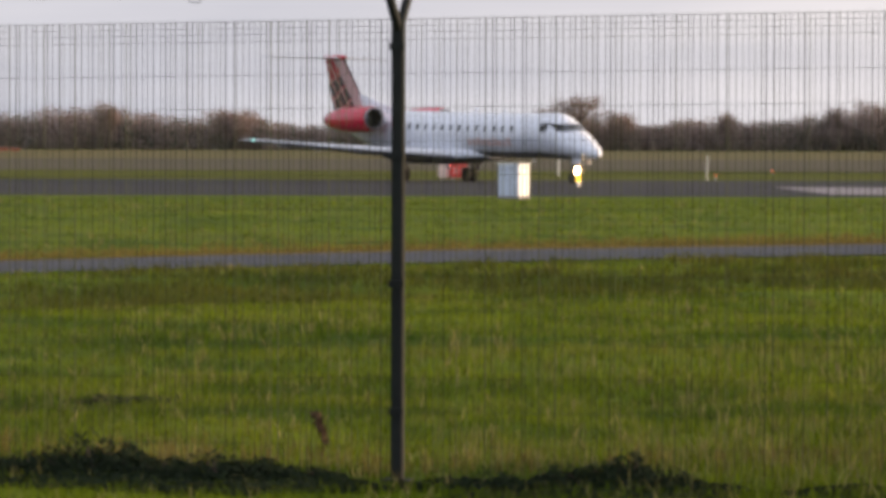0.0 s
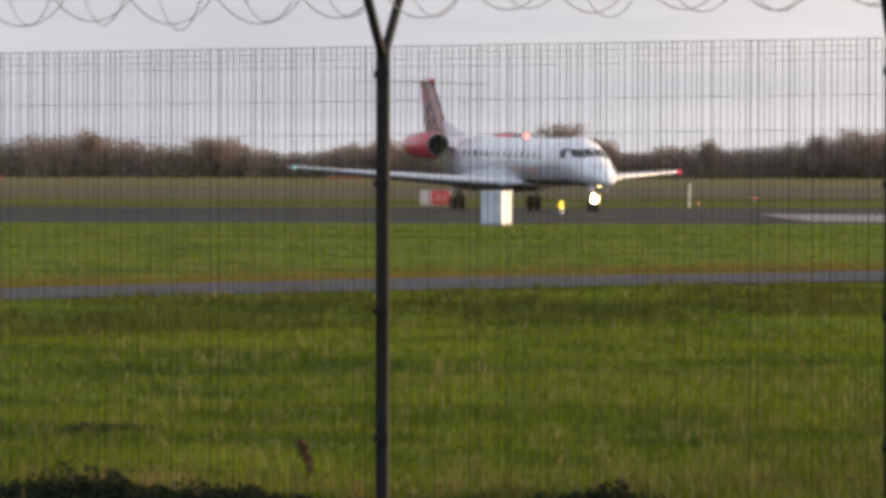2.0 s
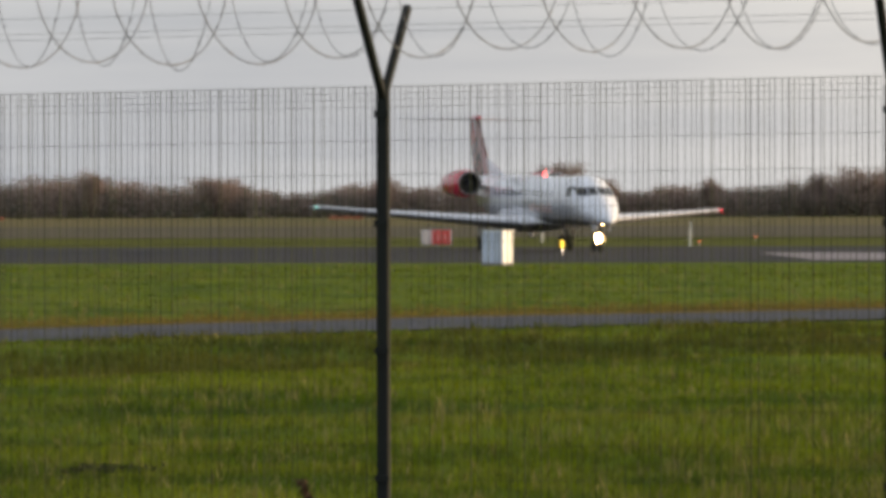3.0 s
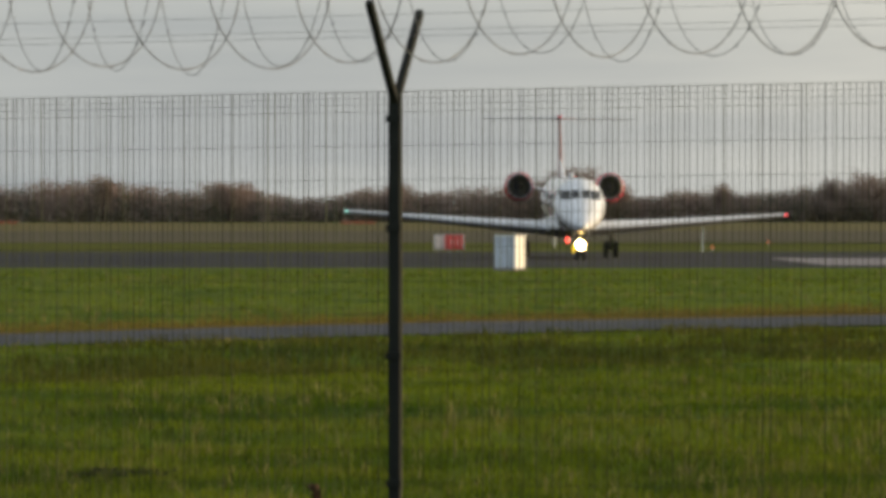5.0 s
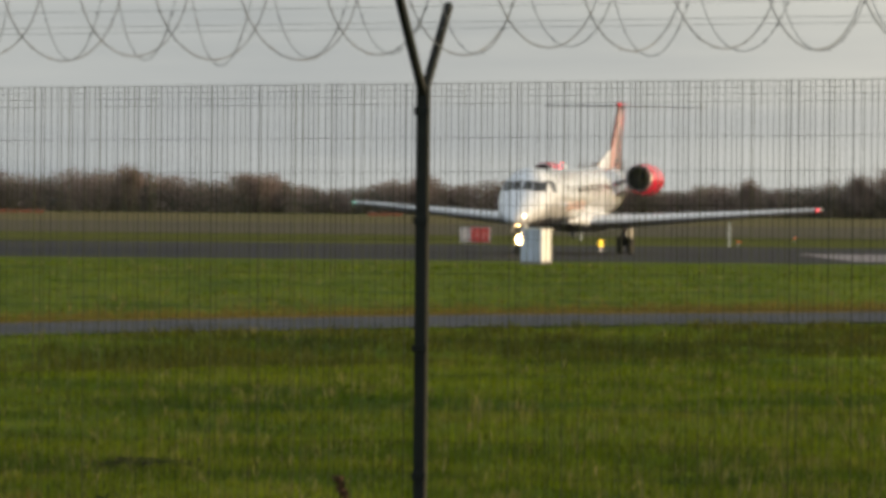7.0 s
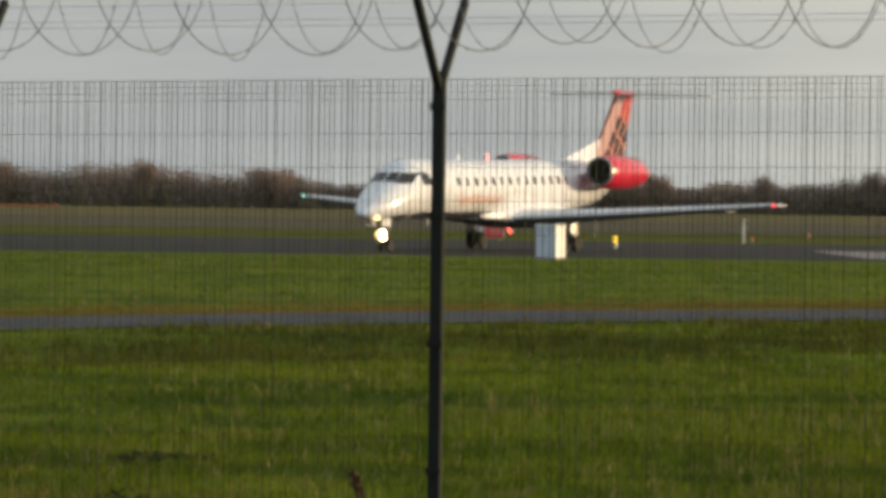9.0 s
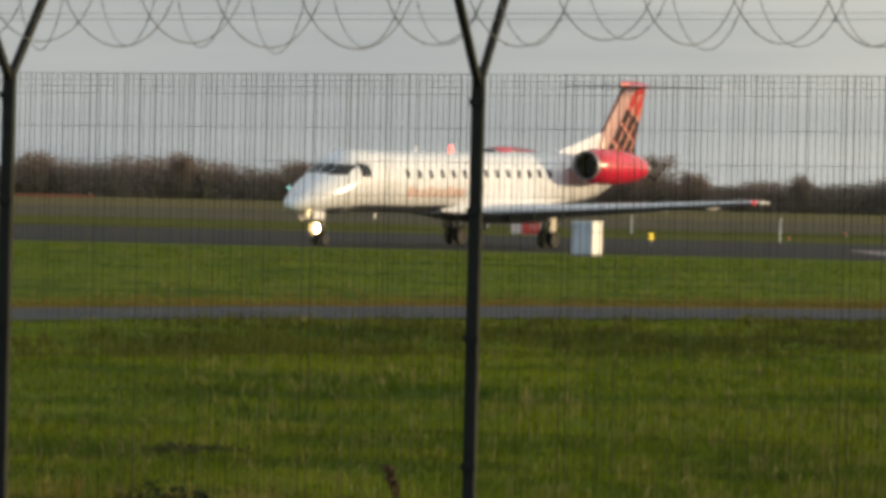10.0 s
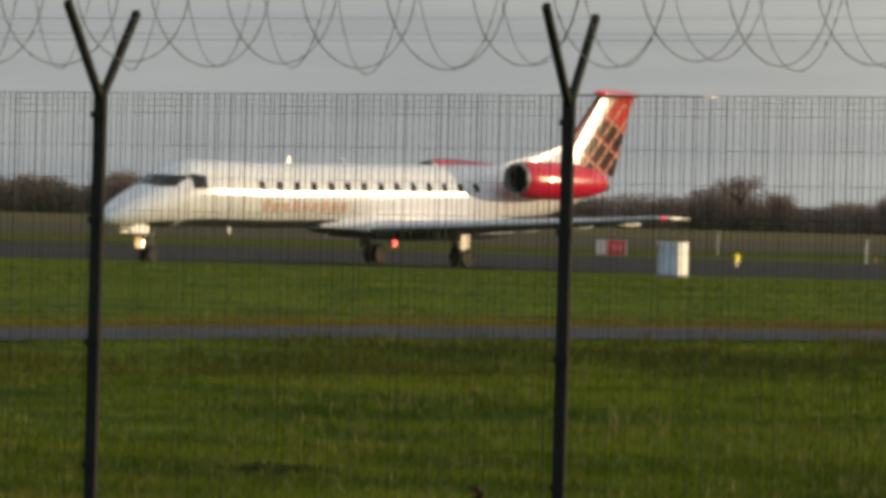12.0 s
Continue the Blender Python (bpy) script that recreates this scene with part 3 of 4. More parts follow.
# ---- grass, weeds and brambles ----
def blades_object(name, label, category, mat, tufts, rng):
    """tufts: (x, y, blades, height, spread, width)."""
    verts, faces = [], []
    for x, y, count, height, spread, width in tufts:
        z = ground_z(x, y) - 0.01
        for _ in range(count):
            a, lean = rng.uniform(0, math.tau), rng.uniform(0.1, 0.75)
            h, w = height * rng.uniform(0.55, 1.15), width * rng.uniform(0.7, 1.3)
            bx, by = x + rng.uniform(-spread, spread), y + rng.uniform(-spread, spread)
            dx, dy = math.cos(a) * h * lean, math.sin(a) * h * lean
            b = rng.uniform(0, math.tau)
            wx, wy = math.cos(b) * w, math.sin(b) * w
            k = len(verts)
            verts += [(bx - wx, by - wy, z), (bx + wx, by + wy, z), (bx + dx * 0.4 - wx * 0.7, by + dy * 0.4 - wy * 0.7, z + h * 0.6),
                      (bx + dx * 0.4 + wx * 0.7, by + dy * 0.4 + wy * 0.7, z + h * 0.6), (bx + dx, by + dy, z + h)]
            faces += [(k, k + 1, k + 3, k + 2), (k + 2, k + 3, k + 4)]
    return tagged(new(name, raw(name, verts, faces, mat)), label, category, kind="stuff")


def build_grass():
    rng = random.Random(21)
    green, dry, tussock, rust = [], [], [], []
    for y0, y1, count in ((18.9, 30, 16500), (30, 44, 13000), (44, 60, 9000), (60, 122, 9000)):
        for _ in range(count):
            y = rng.uniform(y0, y1)
            x = rng.uniform(-0.19 * y1 - 1, 0.125 * y1 + 1)
            if abs(road_offset(x, y)) < 2.45:
                continue
            p = noise.noise((x * 0.22, y * 0.14, 9.0)) + 0.5 * noise.noise((x * 0.9, y * 0.5, 2.0))
            wid = 0.0026 * (0.6 + y / 30)
            h = (0.09 + 0.05 * p) * (1.0 if y < 60 else 0.8)
            ditch = abs(y - 50.5 - 0.6 * x + road_bend(x))
            if ditch < 7.5 and road_offset(x, y) < 0 and rng.random() < 0.72 - 0.075 * ditch + 1.4 * p:
                tussock.append((x, y, 7, 0.15 + 0.07 * p, 0.12, wid * 1.2))
                continue
            if y < 24.5:
                p += 0.3
            if rng.random() < 0.05 + 0.20 * max(p, 0):
                dry.append((x, y, 4, h * rng.uniform(1.0, 1.7), 0.06, wid * 0.8))
                if rng.random() < 0.22:
                    dry.append((x, y, 2, h * rng.uniform(1.4, 2.0), 0.05, wid * 1.9))
            else:
                green.append((x, y, 6, max(h, 0.05), 0.09, wid))
    for cx, cy, wide, many in ((-2.25, 21.7, 0.35, 70), (-1.75, 21.6, 0.2, 30), (-0.9, 21.3, 0.25, 30), (-0.1, 21.6, 0.22, 50), (0.85, 21.5, 0.3, 40), (1.65, 21.4, 0.25, 40), (-3.4, 22.0, 0.4, 60)):
        for _ in range(many):
            (rust if rng.random() < 0.6 else dry).append((cx + rng.gauss(0, wide), cy + rng.gauss(0, 0.25), 5, rng.uniform(0.10, 0.24), 0.04, 0.0035))
    blades_object("meadow_grass", "long damp green winter grass with uneven tufts", "grass", M_BLADES, green, rng)
    blades_object("dry_grass", "straw-coloured dead grass stalks among green grass", "grass", M_DRY_BLADES, dry, rng)
    blades_object("dead_grass_tufts", "rust-brown dead grass tufts beside the brambles", "grass", M_RUST_BLADES, rust, rng)
    blades_object("tussock_grass", "dark coarse tussock grass along a shallow ditch", "grass", M_TUSSOCK, tussock, rng)
    verge = []
    for _ in range(8500):
        s, o = rng.uniform(-26, 34), 2.55 + abs(rng.gauss(0, 2.6)) * (0.6 + 0.8 * rng.random())
        x = s * 0.842 - o * 0.539
        y = 61.3 + s * 0.539 + o * 0.842 - road_bend(x)
        verge.append((x, y, 5, 0.10, 0.12, 0.008))
    blades_object("verge_grass", "yellow-brown dead grass along the road edge", "grass", M_RUST_BLADES, verge, rng)


def build_brambles():
    rng = random.Random(33)
    spots = [(-1.80, 0.27, 0.42), (-1.60, 0.22, 0.34), (-2.05, 0.15, 0.36), (-1.38, 0.15, 0.30), (-1.05, 0.20, 0.36), (-0.82, 0.16, 0.30), (-0.55, 0.10, 0.32), (-0.22, 0.06, 0.26),
             (0.30, 0.07, 0.30), (0.55, 0.13, 0.32), (0.92, 0.16, 0.30), (1.15, 0.17, 0.26), (1.30, 0.25, 0.20), (1.46, 0.16, 0.30), (1.75, 0.06, 0.30), (-2.45, 0.10, 0.45), (-3.0, 0.14, 0.5), (-3.8, 0.12, 0.6), (2.5, 0.06, 0.4)]
    for px, py, h, r in ((-2.93, 27.0, 0.05, 0.22), (-2.62, 26.9, 0.04, 0.16)):
        verts, faces = [], []
        for _ in range(230):
            leaf_card(verts, faces, (rng.gauss(0, r * 0.6), rng.gauss(0, r * 0.9), h * rng.uniform(0.0, 1.2) + 0.02), rng.uniform(0.012, 0.035), rng)
        weed = thing("weed_patch", "flat dark patch of low weeds in the grass", "weed", Matrix.Translation((px, py, ground_z(px, py))), "dark weed patches")
        o = new("leaves", raw("leaves", [tuple(v) for v in verts], faces, M_DARK_LEAVES))
        o.parent = weed
    spots = [(s, h, r, -0.28) for s, h, r in spots] + [(s + 0.12, 0.05, r + 0.12, -0.72) for s, h, r in spots if h > 0.12]
    for s, h, r, back in spots:
        h *= 0.82
        c = FENCE_AT + FENCE_WAY * s + Vector((0, back + 0.15 * math.sin(s * 7.0), 0))
        verts, faces = [], []
        for _ in range(2300):
            a, t = rng.uniform(0, math.tau), math.sqrt(rng.random())
            w = t * r
            z = h * (1 - t * t) * rng.uniform(0.05, 1.0) ** 0.6 * (0.85 + 0.3 * math.sin(a * 3 + s * 9)) + 0.01
            leaf_card(verts, faces, (w * math.cos(a), w * math.sin(a) * 0.6, z), rng.uniform(0.008, 0.021), rng)
        bush = thing("bramble_clump", "low dark bramble clump at the foot of the fence", "bush", Matrix.Translation((c.x, c.y, ground_z(c.x, c.y))), "brambles along the fence")
        o = new("leaves", raw("leaves", [tuple(v) for v in verts], faces, M_DARK_LEAVES))
        o.parent = bush
        for k in range(4):
            a = k * 1.6 + rng.random()
            part("stem", tubed([(0, 0, -0.02), (math.cos(a) * r * 0.2, math.sin(a) * r * 0.1, h * 0.8), (math.cos(a) * r * 0.5, math.sin(a) * r * 0.25, h * 0.3)], 0.004, 4), M_BARK, bush)
    # a dead dock stalk standing in the grass
    at = (-1.12, 22.1)
    stalk = thing("dock_stalk", "rust-brown dead dock stalk standing in grass", "weed", Matrix.Translation((*at, ground_z(*at) - 0.02)))
    part("stem", tubed([(0, 0, 0), (0.03, 0, 0.14), (-0.03, 0, 0.30)], 0.005, 6), M_DOCK, stalk)
    verts, faces = [], []
    for _ in range(260):
        t = rng.random()
        leaf_card(verts, faces, (0.03 - 0.06 * t + rng.gauss(0, 0.012), rng.gauss(0, 0.012), 0.12 + 0.18 * t), rng.uniform(0.010, 0.022), rng)
    seeds = new("seed_head", raw("seed_head", [tuple(v) for v in verts], faces, M_DOCK))
    seeds.parent = stalk


build_grass()
build_brambles()


# ---- airfield fixtures ----
def build_cabinet():
    box = thing("equipment_cabinet", "white metal airfield equipment cabinet on the grass edge", "cabinet", pose(0, 126.2, 0, 0, 0, -27))
    part("plinth", boxed((0, 0, 0.03), (0.80, 0.80, 0.10), 0.01), M_CONCRETE, box)
    part("body", boxed((0, 0, 0.60), (0.76, 0.76, 1.08), 0.015), M_CABINET_SHADED, box)
    for x in (-0.19, 0.19):
        door = part("door", boxed((x, -0.388, 0.60), (0.365, 0.018, 1.0), 0.004), M_CABINET_SHADED, box)
        part("handle", boxed((x - math.copysign(0.13, x), -0.405, 0.62), (0.025, 0.02, 0.12), 0.004), M_METAL, door)
        for k in range(4):
            part("vent_slat", boxed((x, -0.401, 0.92 + k * 0.035), (0.24, 0.01, 0.012), 0.002), M_PANEL_LINE, door)
    # side sheets are paler than the doors, with sunlight put into their colour
    part("side_panel", boxed((0.388, 0, 0.60), (0.018, 0.70, 1.0), 0.004), M_CABINET_SUNLIT, box)
    part("side_panel", boxed((-0.388, 0, 0.60), (0.018, 0.70, 1.0), 0.004), M_CABINET_SUNLIT, box)
    part("lid", boxed((0, 0, 1.16), (0.84, 0.84, 0.05), 0.012), M_CABINET_SUNLIT, box)


def build_sign():
    at = pose(-3.45, 211.5, ground_z(0, 211.5), 0, 0, 0)
    sign = thing("taxiway_sign", "low red taxiway sign with a pale end panel", "sign", at)
    part("frame", boxed((0.0, 0.06, 0.56), (1.72, 0.10, 0.86), 0.02), M_PANEL_LINE, sign)
    part("red_face", boxed((0.27, -0.002, 0.56), (1.12, 0.024, 0.80), 0.006), M_SIGN_RED, sign, "red sign face")
    part("pale_face", boxed((-0.58, -0.002, 0.56), (0.52, 0.024, 0.80), 0.006), M_SIGN_PALE, sign, "pale sign face")
    for x, w, h in ((-0.24, 0.04, 0.80), (0.10, 0.035, 0.34), (0.30, 0.035, 0.34), (0.50, 0.035, 0.34), (0.81, 0.035, 0.80)):
        part("plain_bar", boxed((x, -0.018, 0.56), (w, 0.012, h), 0.003), M_WHITE_PLASTIC, sign)
    for x in (-0.6, 0.0, 0.6):
        part("leg", boxed((x, 0.06, 0.07), (0.06, 0.06, 0.16), 0.008), M_METAL, sign)


def build_guard_light(x, y):
    lamp = thing("guard_light", "yellow airfield guard light on a short stand", "airfield light", pose(x, y, ground_z(400, y)))
    part("stand", tubed([(0, 0, 0), (0, 0, 0.26)], 0.035, 10), M_METAL, lamp)
    part("housing", boxed((0, 0.05, 0.42), (0.30, 0.14, 0.36), 0.03), M_YELLOW_BOX, lamp)
    for dz in (-0.09, 0.09):
        bm = bmesh.new()
        bmesh.ops.create_uvsphere(bm, u_segments=14, v_segments=8, radius=0.075, matrix=Matrix.Translation((0, -0.02, 0.42 + dz)) @ Matrix.Diagonal((1, 0.5, 1, 1)))
        part("lens", bm, G_YELLOW, lamp, "glowing yellow lens", 40)


def build_marker(x, y, h, label):
    stake = thing("marker_post", label, "marker post", pose(x, y, ground_z(400, y)), "marker posts in the field")
    part("post", tubed([(0, 0, -0.05), (0, 0, h * 0.55), (0.03, 0, h)], [0.05, 0.05, 0.04], 8), M_WHITE_PLASTIC, stake)
    part("cap", boxed((0.03, 0, h + 0.02), (0.11, 0.11, 0.06), 0.02), M_WHITE_PLASTIC, stake)


def build_edge_light(x, y):
    lamp = thing("edge_light", "small red glowing edge light on a low stem", "airfield light", pose(x, y, ground_z(400, y)), "red edge lights")
    part("stem", tubed([(0, 0, 0), (0, 0, 0.2)], 0.03, 8), M_METAL, lamp)
    bm = bmesh.new()
    bmesh.ops.create_uvsphere(bm, u_segments=12, v_segments=8, radius=0.065, matrix=Matrix.Translation((0, 0, 0.25)))
    part("lens", bm, G_ORANGE, lamp, "glowing orange-red lens", 40)


G_ORANGE = glowing("orange_light_glow", (1.0, 0.22, 0.08), 0.3)


def build_barrier(x, y, n):
    row = thing("barrier_row", "low row of orange plastic barriers before the trees", "barrier", pose(x, y, ground_z(400, y)), "orange barriers")
    for k in range(n):
        part("barrier", boxed(((k - (n - 1) / 2) * 1.25, 0.1 * math.sin(k * 2.2), 0.17), (1.15, 0.3, 0.34), 0.05), M_ORANGE, row)


build_cabinet()
build_sign()
build_guard_light(2.95, 172.0)
build_marker(10.95, 213.6, 1.35, "slim pale marker post leaning in the grass")
build_marker(2.75, 232.0, 1.5, "slim pale marker post standing in the grass")
for x, y in ((11.6, 216.0), (16.2, 236.0)):
    build_edge_light(x, y)
build_barrier(-57.7, 405.0, 7)
build_barrier(-16.4, 405.0, 3)


# ---- the aircraft: x forward, y to its left, z up, from the ground between its main wheels ----
HULL = [(16.86, 1.42, 0.05, 0.05), (16.74, 1.45, 0.20, 0.17), (16.40, 1.54, 0.42, 0.33), (15.90, 1.67, 0.63, 0.49), (15.30, 1.82, 0.81, 0.63), (14.60, 1.98, 0.96, 0.77),
        (14.20, 2.10, 1.02, 0.88), (13.80, 2.20, 1.07, 1.01), (13.40, 2.30, 1.10, 1.11), (12.90, 2.38, 1.13, 1.15), (12.2, 2.40, 1.14, 1.15),
        (8.0, 2.40, 1.14, 1.15), (4.0, 2.40, 1.14, 1.15), (0.0, 2.40, 1.14, 1.15), (-4.0, 2.41, 1.14, 1.14), (-6.0, 2.47, 1.08, 1.08), (-7.5, 2.58, 0.95, 0.96),
        (-9.0, 2.76, 0.74, 0.77), (-10.2, 2.93, 0.50, 0.52), (-11.0, 3.04, 0.28, 0.30), (-11.4, 3.10, 0.10, 0.12)]


def hull_at(x, angle, proud=0.0):
    """The point of the skin at x, angle degrees from the top towards the left side."""
    for a, b in zip(HULL, HULL[1:]):
        if b[0] <= x <= a[0]:
            f = (a[0] - x) / (a[0] - b[0])
            zc, ry, rz = (a[i] + (b[i] - a[i]) * f for i in (1, 2, 3))
            zc += 0.02 * max(0.0, 9.0 - x)   # she stands a little nose-down
            return Vector((x, math.sin(radians(angle)) * (ry + proud), zc + math.cos(radians(angle)) * (rz + proud)))


def skin_patch(x0, x1, a0, a1, proud, nx=4, na=4, skew=0.0):
    """A thin curved pane that follows the skin and stands a little proud of it."""
    bm = bmesh.new()
    grids = []
    for lift in (proud, proud - 0.03):
        grids.append([[bm.verts.new(hull_at(x0 + (x1 - x0) * i / nx + skew * j / na, a0 + (a1 - a0) * j / na, lift)) for j in range(na + 1)] for i in range(nx + 1)])
    for g in grids:
        for i in range(nx):
            for j in range(na):
                bm.faces.new((g[i][j], g[i + 1][j], g[i + 1][j + 1], g[i][j + 1]))
    o, k = grids
    loop = [(i, 0) for i in range(nx)] + [(nx, j) for j in range(na)] + [(i, na) for i in range(nx, 0, -1)] + [(0, j) for j in range(na, 0, -1)]
    for (a, b), (c, d) in zip(loop, loop[1:] + loop[:1]):
        bm.faces.new((o[a][b], o[c][d], k[c][d], k[a][b]))
    bmesh.ops.recalc_face_normals(bm, faces=bm.faces)
    return bm


def skin_band(x0, x1, low, high, side, proud=0.010, nx=4, nz=4):
    """A pane on the skin between two heights, each given at its rear and its front end."""
    bm = bmesh.new()
    grids = []
    for lift in (proud, proud - 0.03):
        rows = []
        for i in range(nx + 1):
            f = i / nx
            x = x0 + (x1 - x0) * f
            top, bottom = hull_at(x, 0), hull_at(x, 180)
            zc, rz = (top.z + bottom.z) / 2, (top.z - bottom.z) / 2
            row = []
            for j in range(nz + 1):
                lo, hi = low[0] + (low[1] - low[0]) * f, high[0] + (high[1] - high[0]) * f
                c = (lo + (hi - lo) * j / nz - zc) / rz
                row.append(bm.verts.new(hull_at(x, side * math.degrees(math.acos(max(-1.0, min(0.995, c)))), lift)))
            rows.append(row)
        grids.append(rows)
    for g in grids:
        for i in range(nx):
            for j in range(nz):
                bm.faces.new((g[i][j], g[i + 1][j], g[i + 1][j + 1], g[i][j + 1]))
    o, k = grids
    loop = [(i, 0) for i in range(nx)] + [(nx, j) for j in range(nz)] + [(i, nz) for i in range(nx, 0, -1)] + [(0, j) for j in range(nz, 0, -1)]
    for (a, b), (c, d) in zip(loop, loop[1:] + loop[:1]):
        bm.faces.new((o[a][b], o[c][d], k[c][d], k[a][b]))
    bmesh.ops.recalc_face_normals(bm, faces=bm.faces)
    return bm


def nose_pane(y0, y1, z0, z1, proud=0.012, ny=4, nz=4):
    """A pane on the nose, an upright rectangle as seen from ahead."""
    def on_skin(y, z, lift):
        near, far = 12.9, 16.8
        for _ in range(30):
            x = (near + far) / 2
            top, bottom, flank = hull_at(x, 0), hull_at(x, 180), hull_at(x, 90)
            inside = (y / flank.y) ** 2 + ((z - flank.z) / ((top.z - bottom.z) / 2)) ** 2 < 1
            near, far = (x, far) if inside else (near, x)
        return Vector((x + lift, y, z + lift * 0.6))

    bm = bmesh.new()
    o, k = [[[bm.verts.new(on_skin(y0 + (y1 - y0) * i / ny, z0 + (z1 - z0) * j / nz, lift)) for j in range(nz + 1)] for i in range(ny + 1)] for lift in (proud, proud - 0.03)]
    for g in (o, k):
        for i in range(ny):
            for j in range(nz):
                bm.faces.new((g[i][j], g[i + 1][j], g[i + 1][j + 1], g[i][j + 1]))
    loop = [(i, 0) for i in range(ny)] + [(ny, j) for j in range(nz)] + [(i, nz) for i in range(ny, 0, -1)] + [(0, j) for j in range(nz, 0, -1)]
    for (a, b), (c, d) in zip(loop, loop[1:] + loop[:1]):
        bm.faces.new((o[a][b], o[c][d], k[c][d], k[a][b]))
    bmesh.ops.recalc_face_normals(bm, faces=bm.faces)
    return bm


def foil(lead, trail, y, z, thick, upright=False, n=9):
    """A section of a wing from its leading to its trailing edge."""
    pts = []
    c = lead - trail
    for k in range(n):
        f = (1 - math.cos(math.pi * k / (n - 1))) / 2
        pts.append((lead - c * f, thick * c * (1.48 * math.sqrt(f) - 0.63 * f - 1.76 * f ** 2 + 1.42 * f ** 3 - 0.51 * f ** 4) * 1.0))
    ring = [(x, t) for x, t in pts] + [(x, -t * 0.8 - 0.004) for x, t in reversed(pts[1:-1])]
    return [(x, y + t, z) if upright else (x, y, z + t) for x, t in ring]


def round_rings(rows, y, n=28):
    """Rings round an engine's axis: (x, z, radius)."""
    return [[(x, y + math.sin(k * math.tau / n) * r, z + math.cos(k * math.tau / n) * r) for k in range(n)] for x, z, r in rows]


def wheel_mesh(radius, width):
    """A tyre and its rim about the y axis, with bolts that show its turning."""
    prof = [(radius * 0.55, -width * 0.42), (radius * 0.86, -width * 0.5), (radius * 0.97, -width * 0.36), (radius, 0), (radius * 0.97, width * 0.36), (radius * 0.86, width * 0.5), (radius * 0.55, width * 0.42)]
    n = 26
    bm = bmesh.new()
    add_loft(bm, [[(math.sin(k * math.tau / n) * r, y, math.cos(k * math.tau / n) * r) for k in range(n)] for r, y in prof], True, False)
    bmesh.ops.recalc_face_normals(bm, faces=bm.faces)
    rim = bmesh.new()
    add_loft(rim, [[(math.sin(k * math.tau / n) * r, y, math.cos(k * math.tau / n) * r) for k in range(n)] for r, y in
                   ((0.04, -width * 0.34), (radius * 0.3, -width * 0.3), (radius * 0.57, -width * 0.42), (radius * 0.57, width * 0.42), (radius * 0.3, width * 0.3), (0.04, width * 0.34))], True, True)
    for k in range(6):
        a = k * math.tau / 6
        add_box(rim, (math.sin(a) * radius * 0.36, 0, math.cos(a) * radius * 0.36), (0.03, width * 0.8, 0.03))
    bmesh.ops.recalc_face_normals(rim, faces=rim.faces)
    return bm, rim


def build_wheel(parent, at, radius, width):
    """A wheel that spins in its leg's space: tyre with its rim in one mesh of two materials."""
    tyre, rim = wheel_mesh(radius, width)
    t_me = finish(tyre, "wheel", [M_TYRE, M_RIM], 40)
    bm = bmesh.new()
    bm.from_mesh(t_me)
    r_me = finish(rim, "rim", [M_RIM], 40)
    start = len(bm.faces)
    bm.from_mesh(r_me)
    bm.faces.ensure_lookup_table()
    for f in bm.faces[start:]:
        f.material_index = 1
    wheel = part("wheel", bm, [M_TYRE, M_RIM], parent, "black tyre on a grey rim", 40)
    wheel.location = at
    return wheel, Vector(at), radius


def dome(at, radius, depth, axis="X"):
    bm = bmesh.new()
    s = {"X": (depth, 1, 1, 1), "Z": (1, 1, depth, 1)}[axis]
    bmesh.ops.create_uvsphere(bm, u_segments=18, v_segments=12, radius=radius, matrix=Matrix.Translation(at) @ Matrix.Diagonal(s))
    return bm


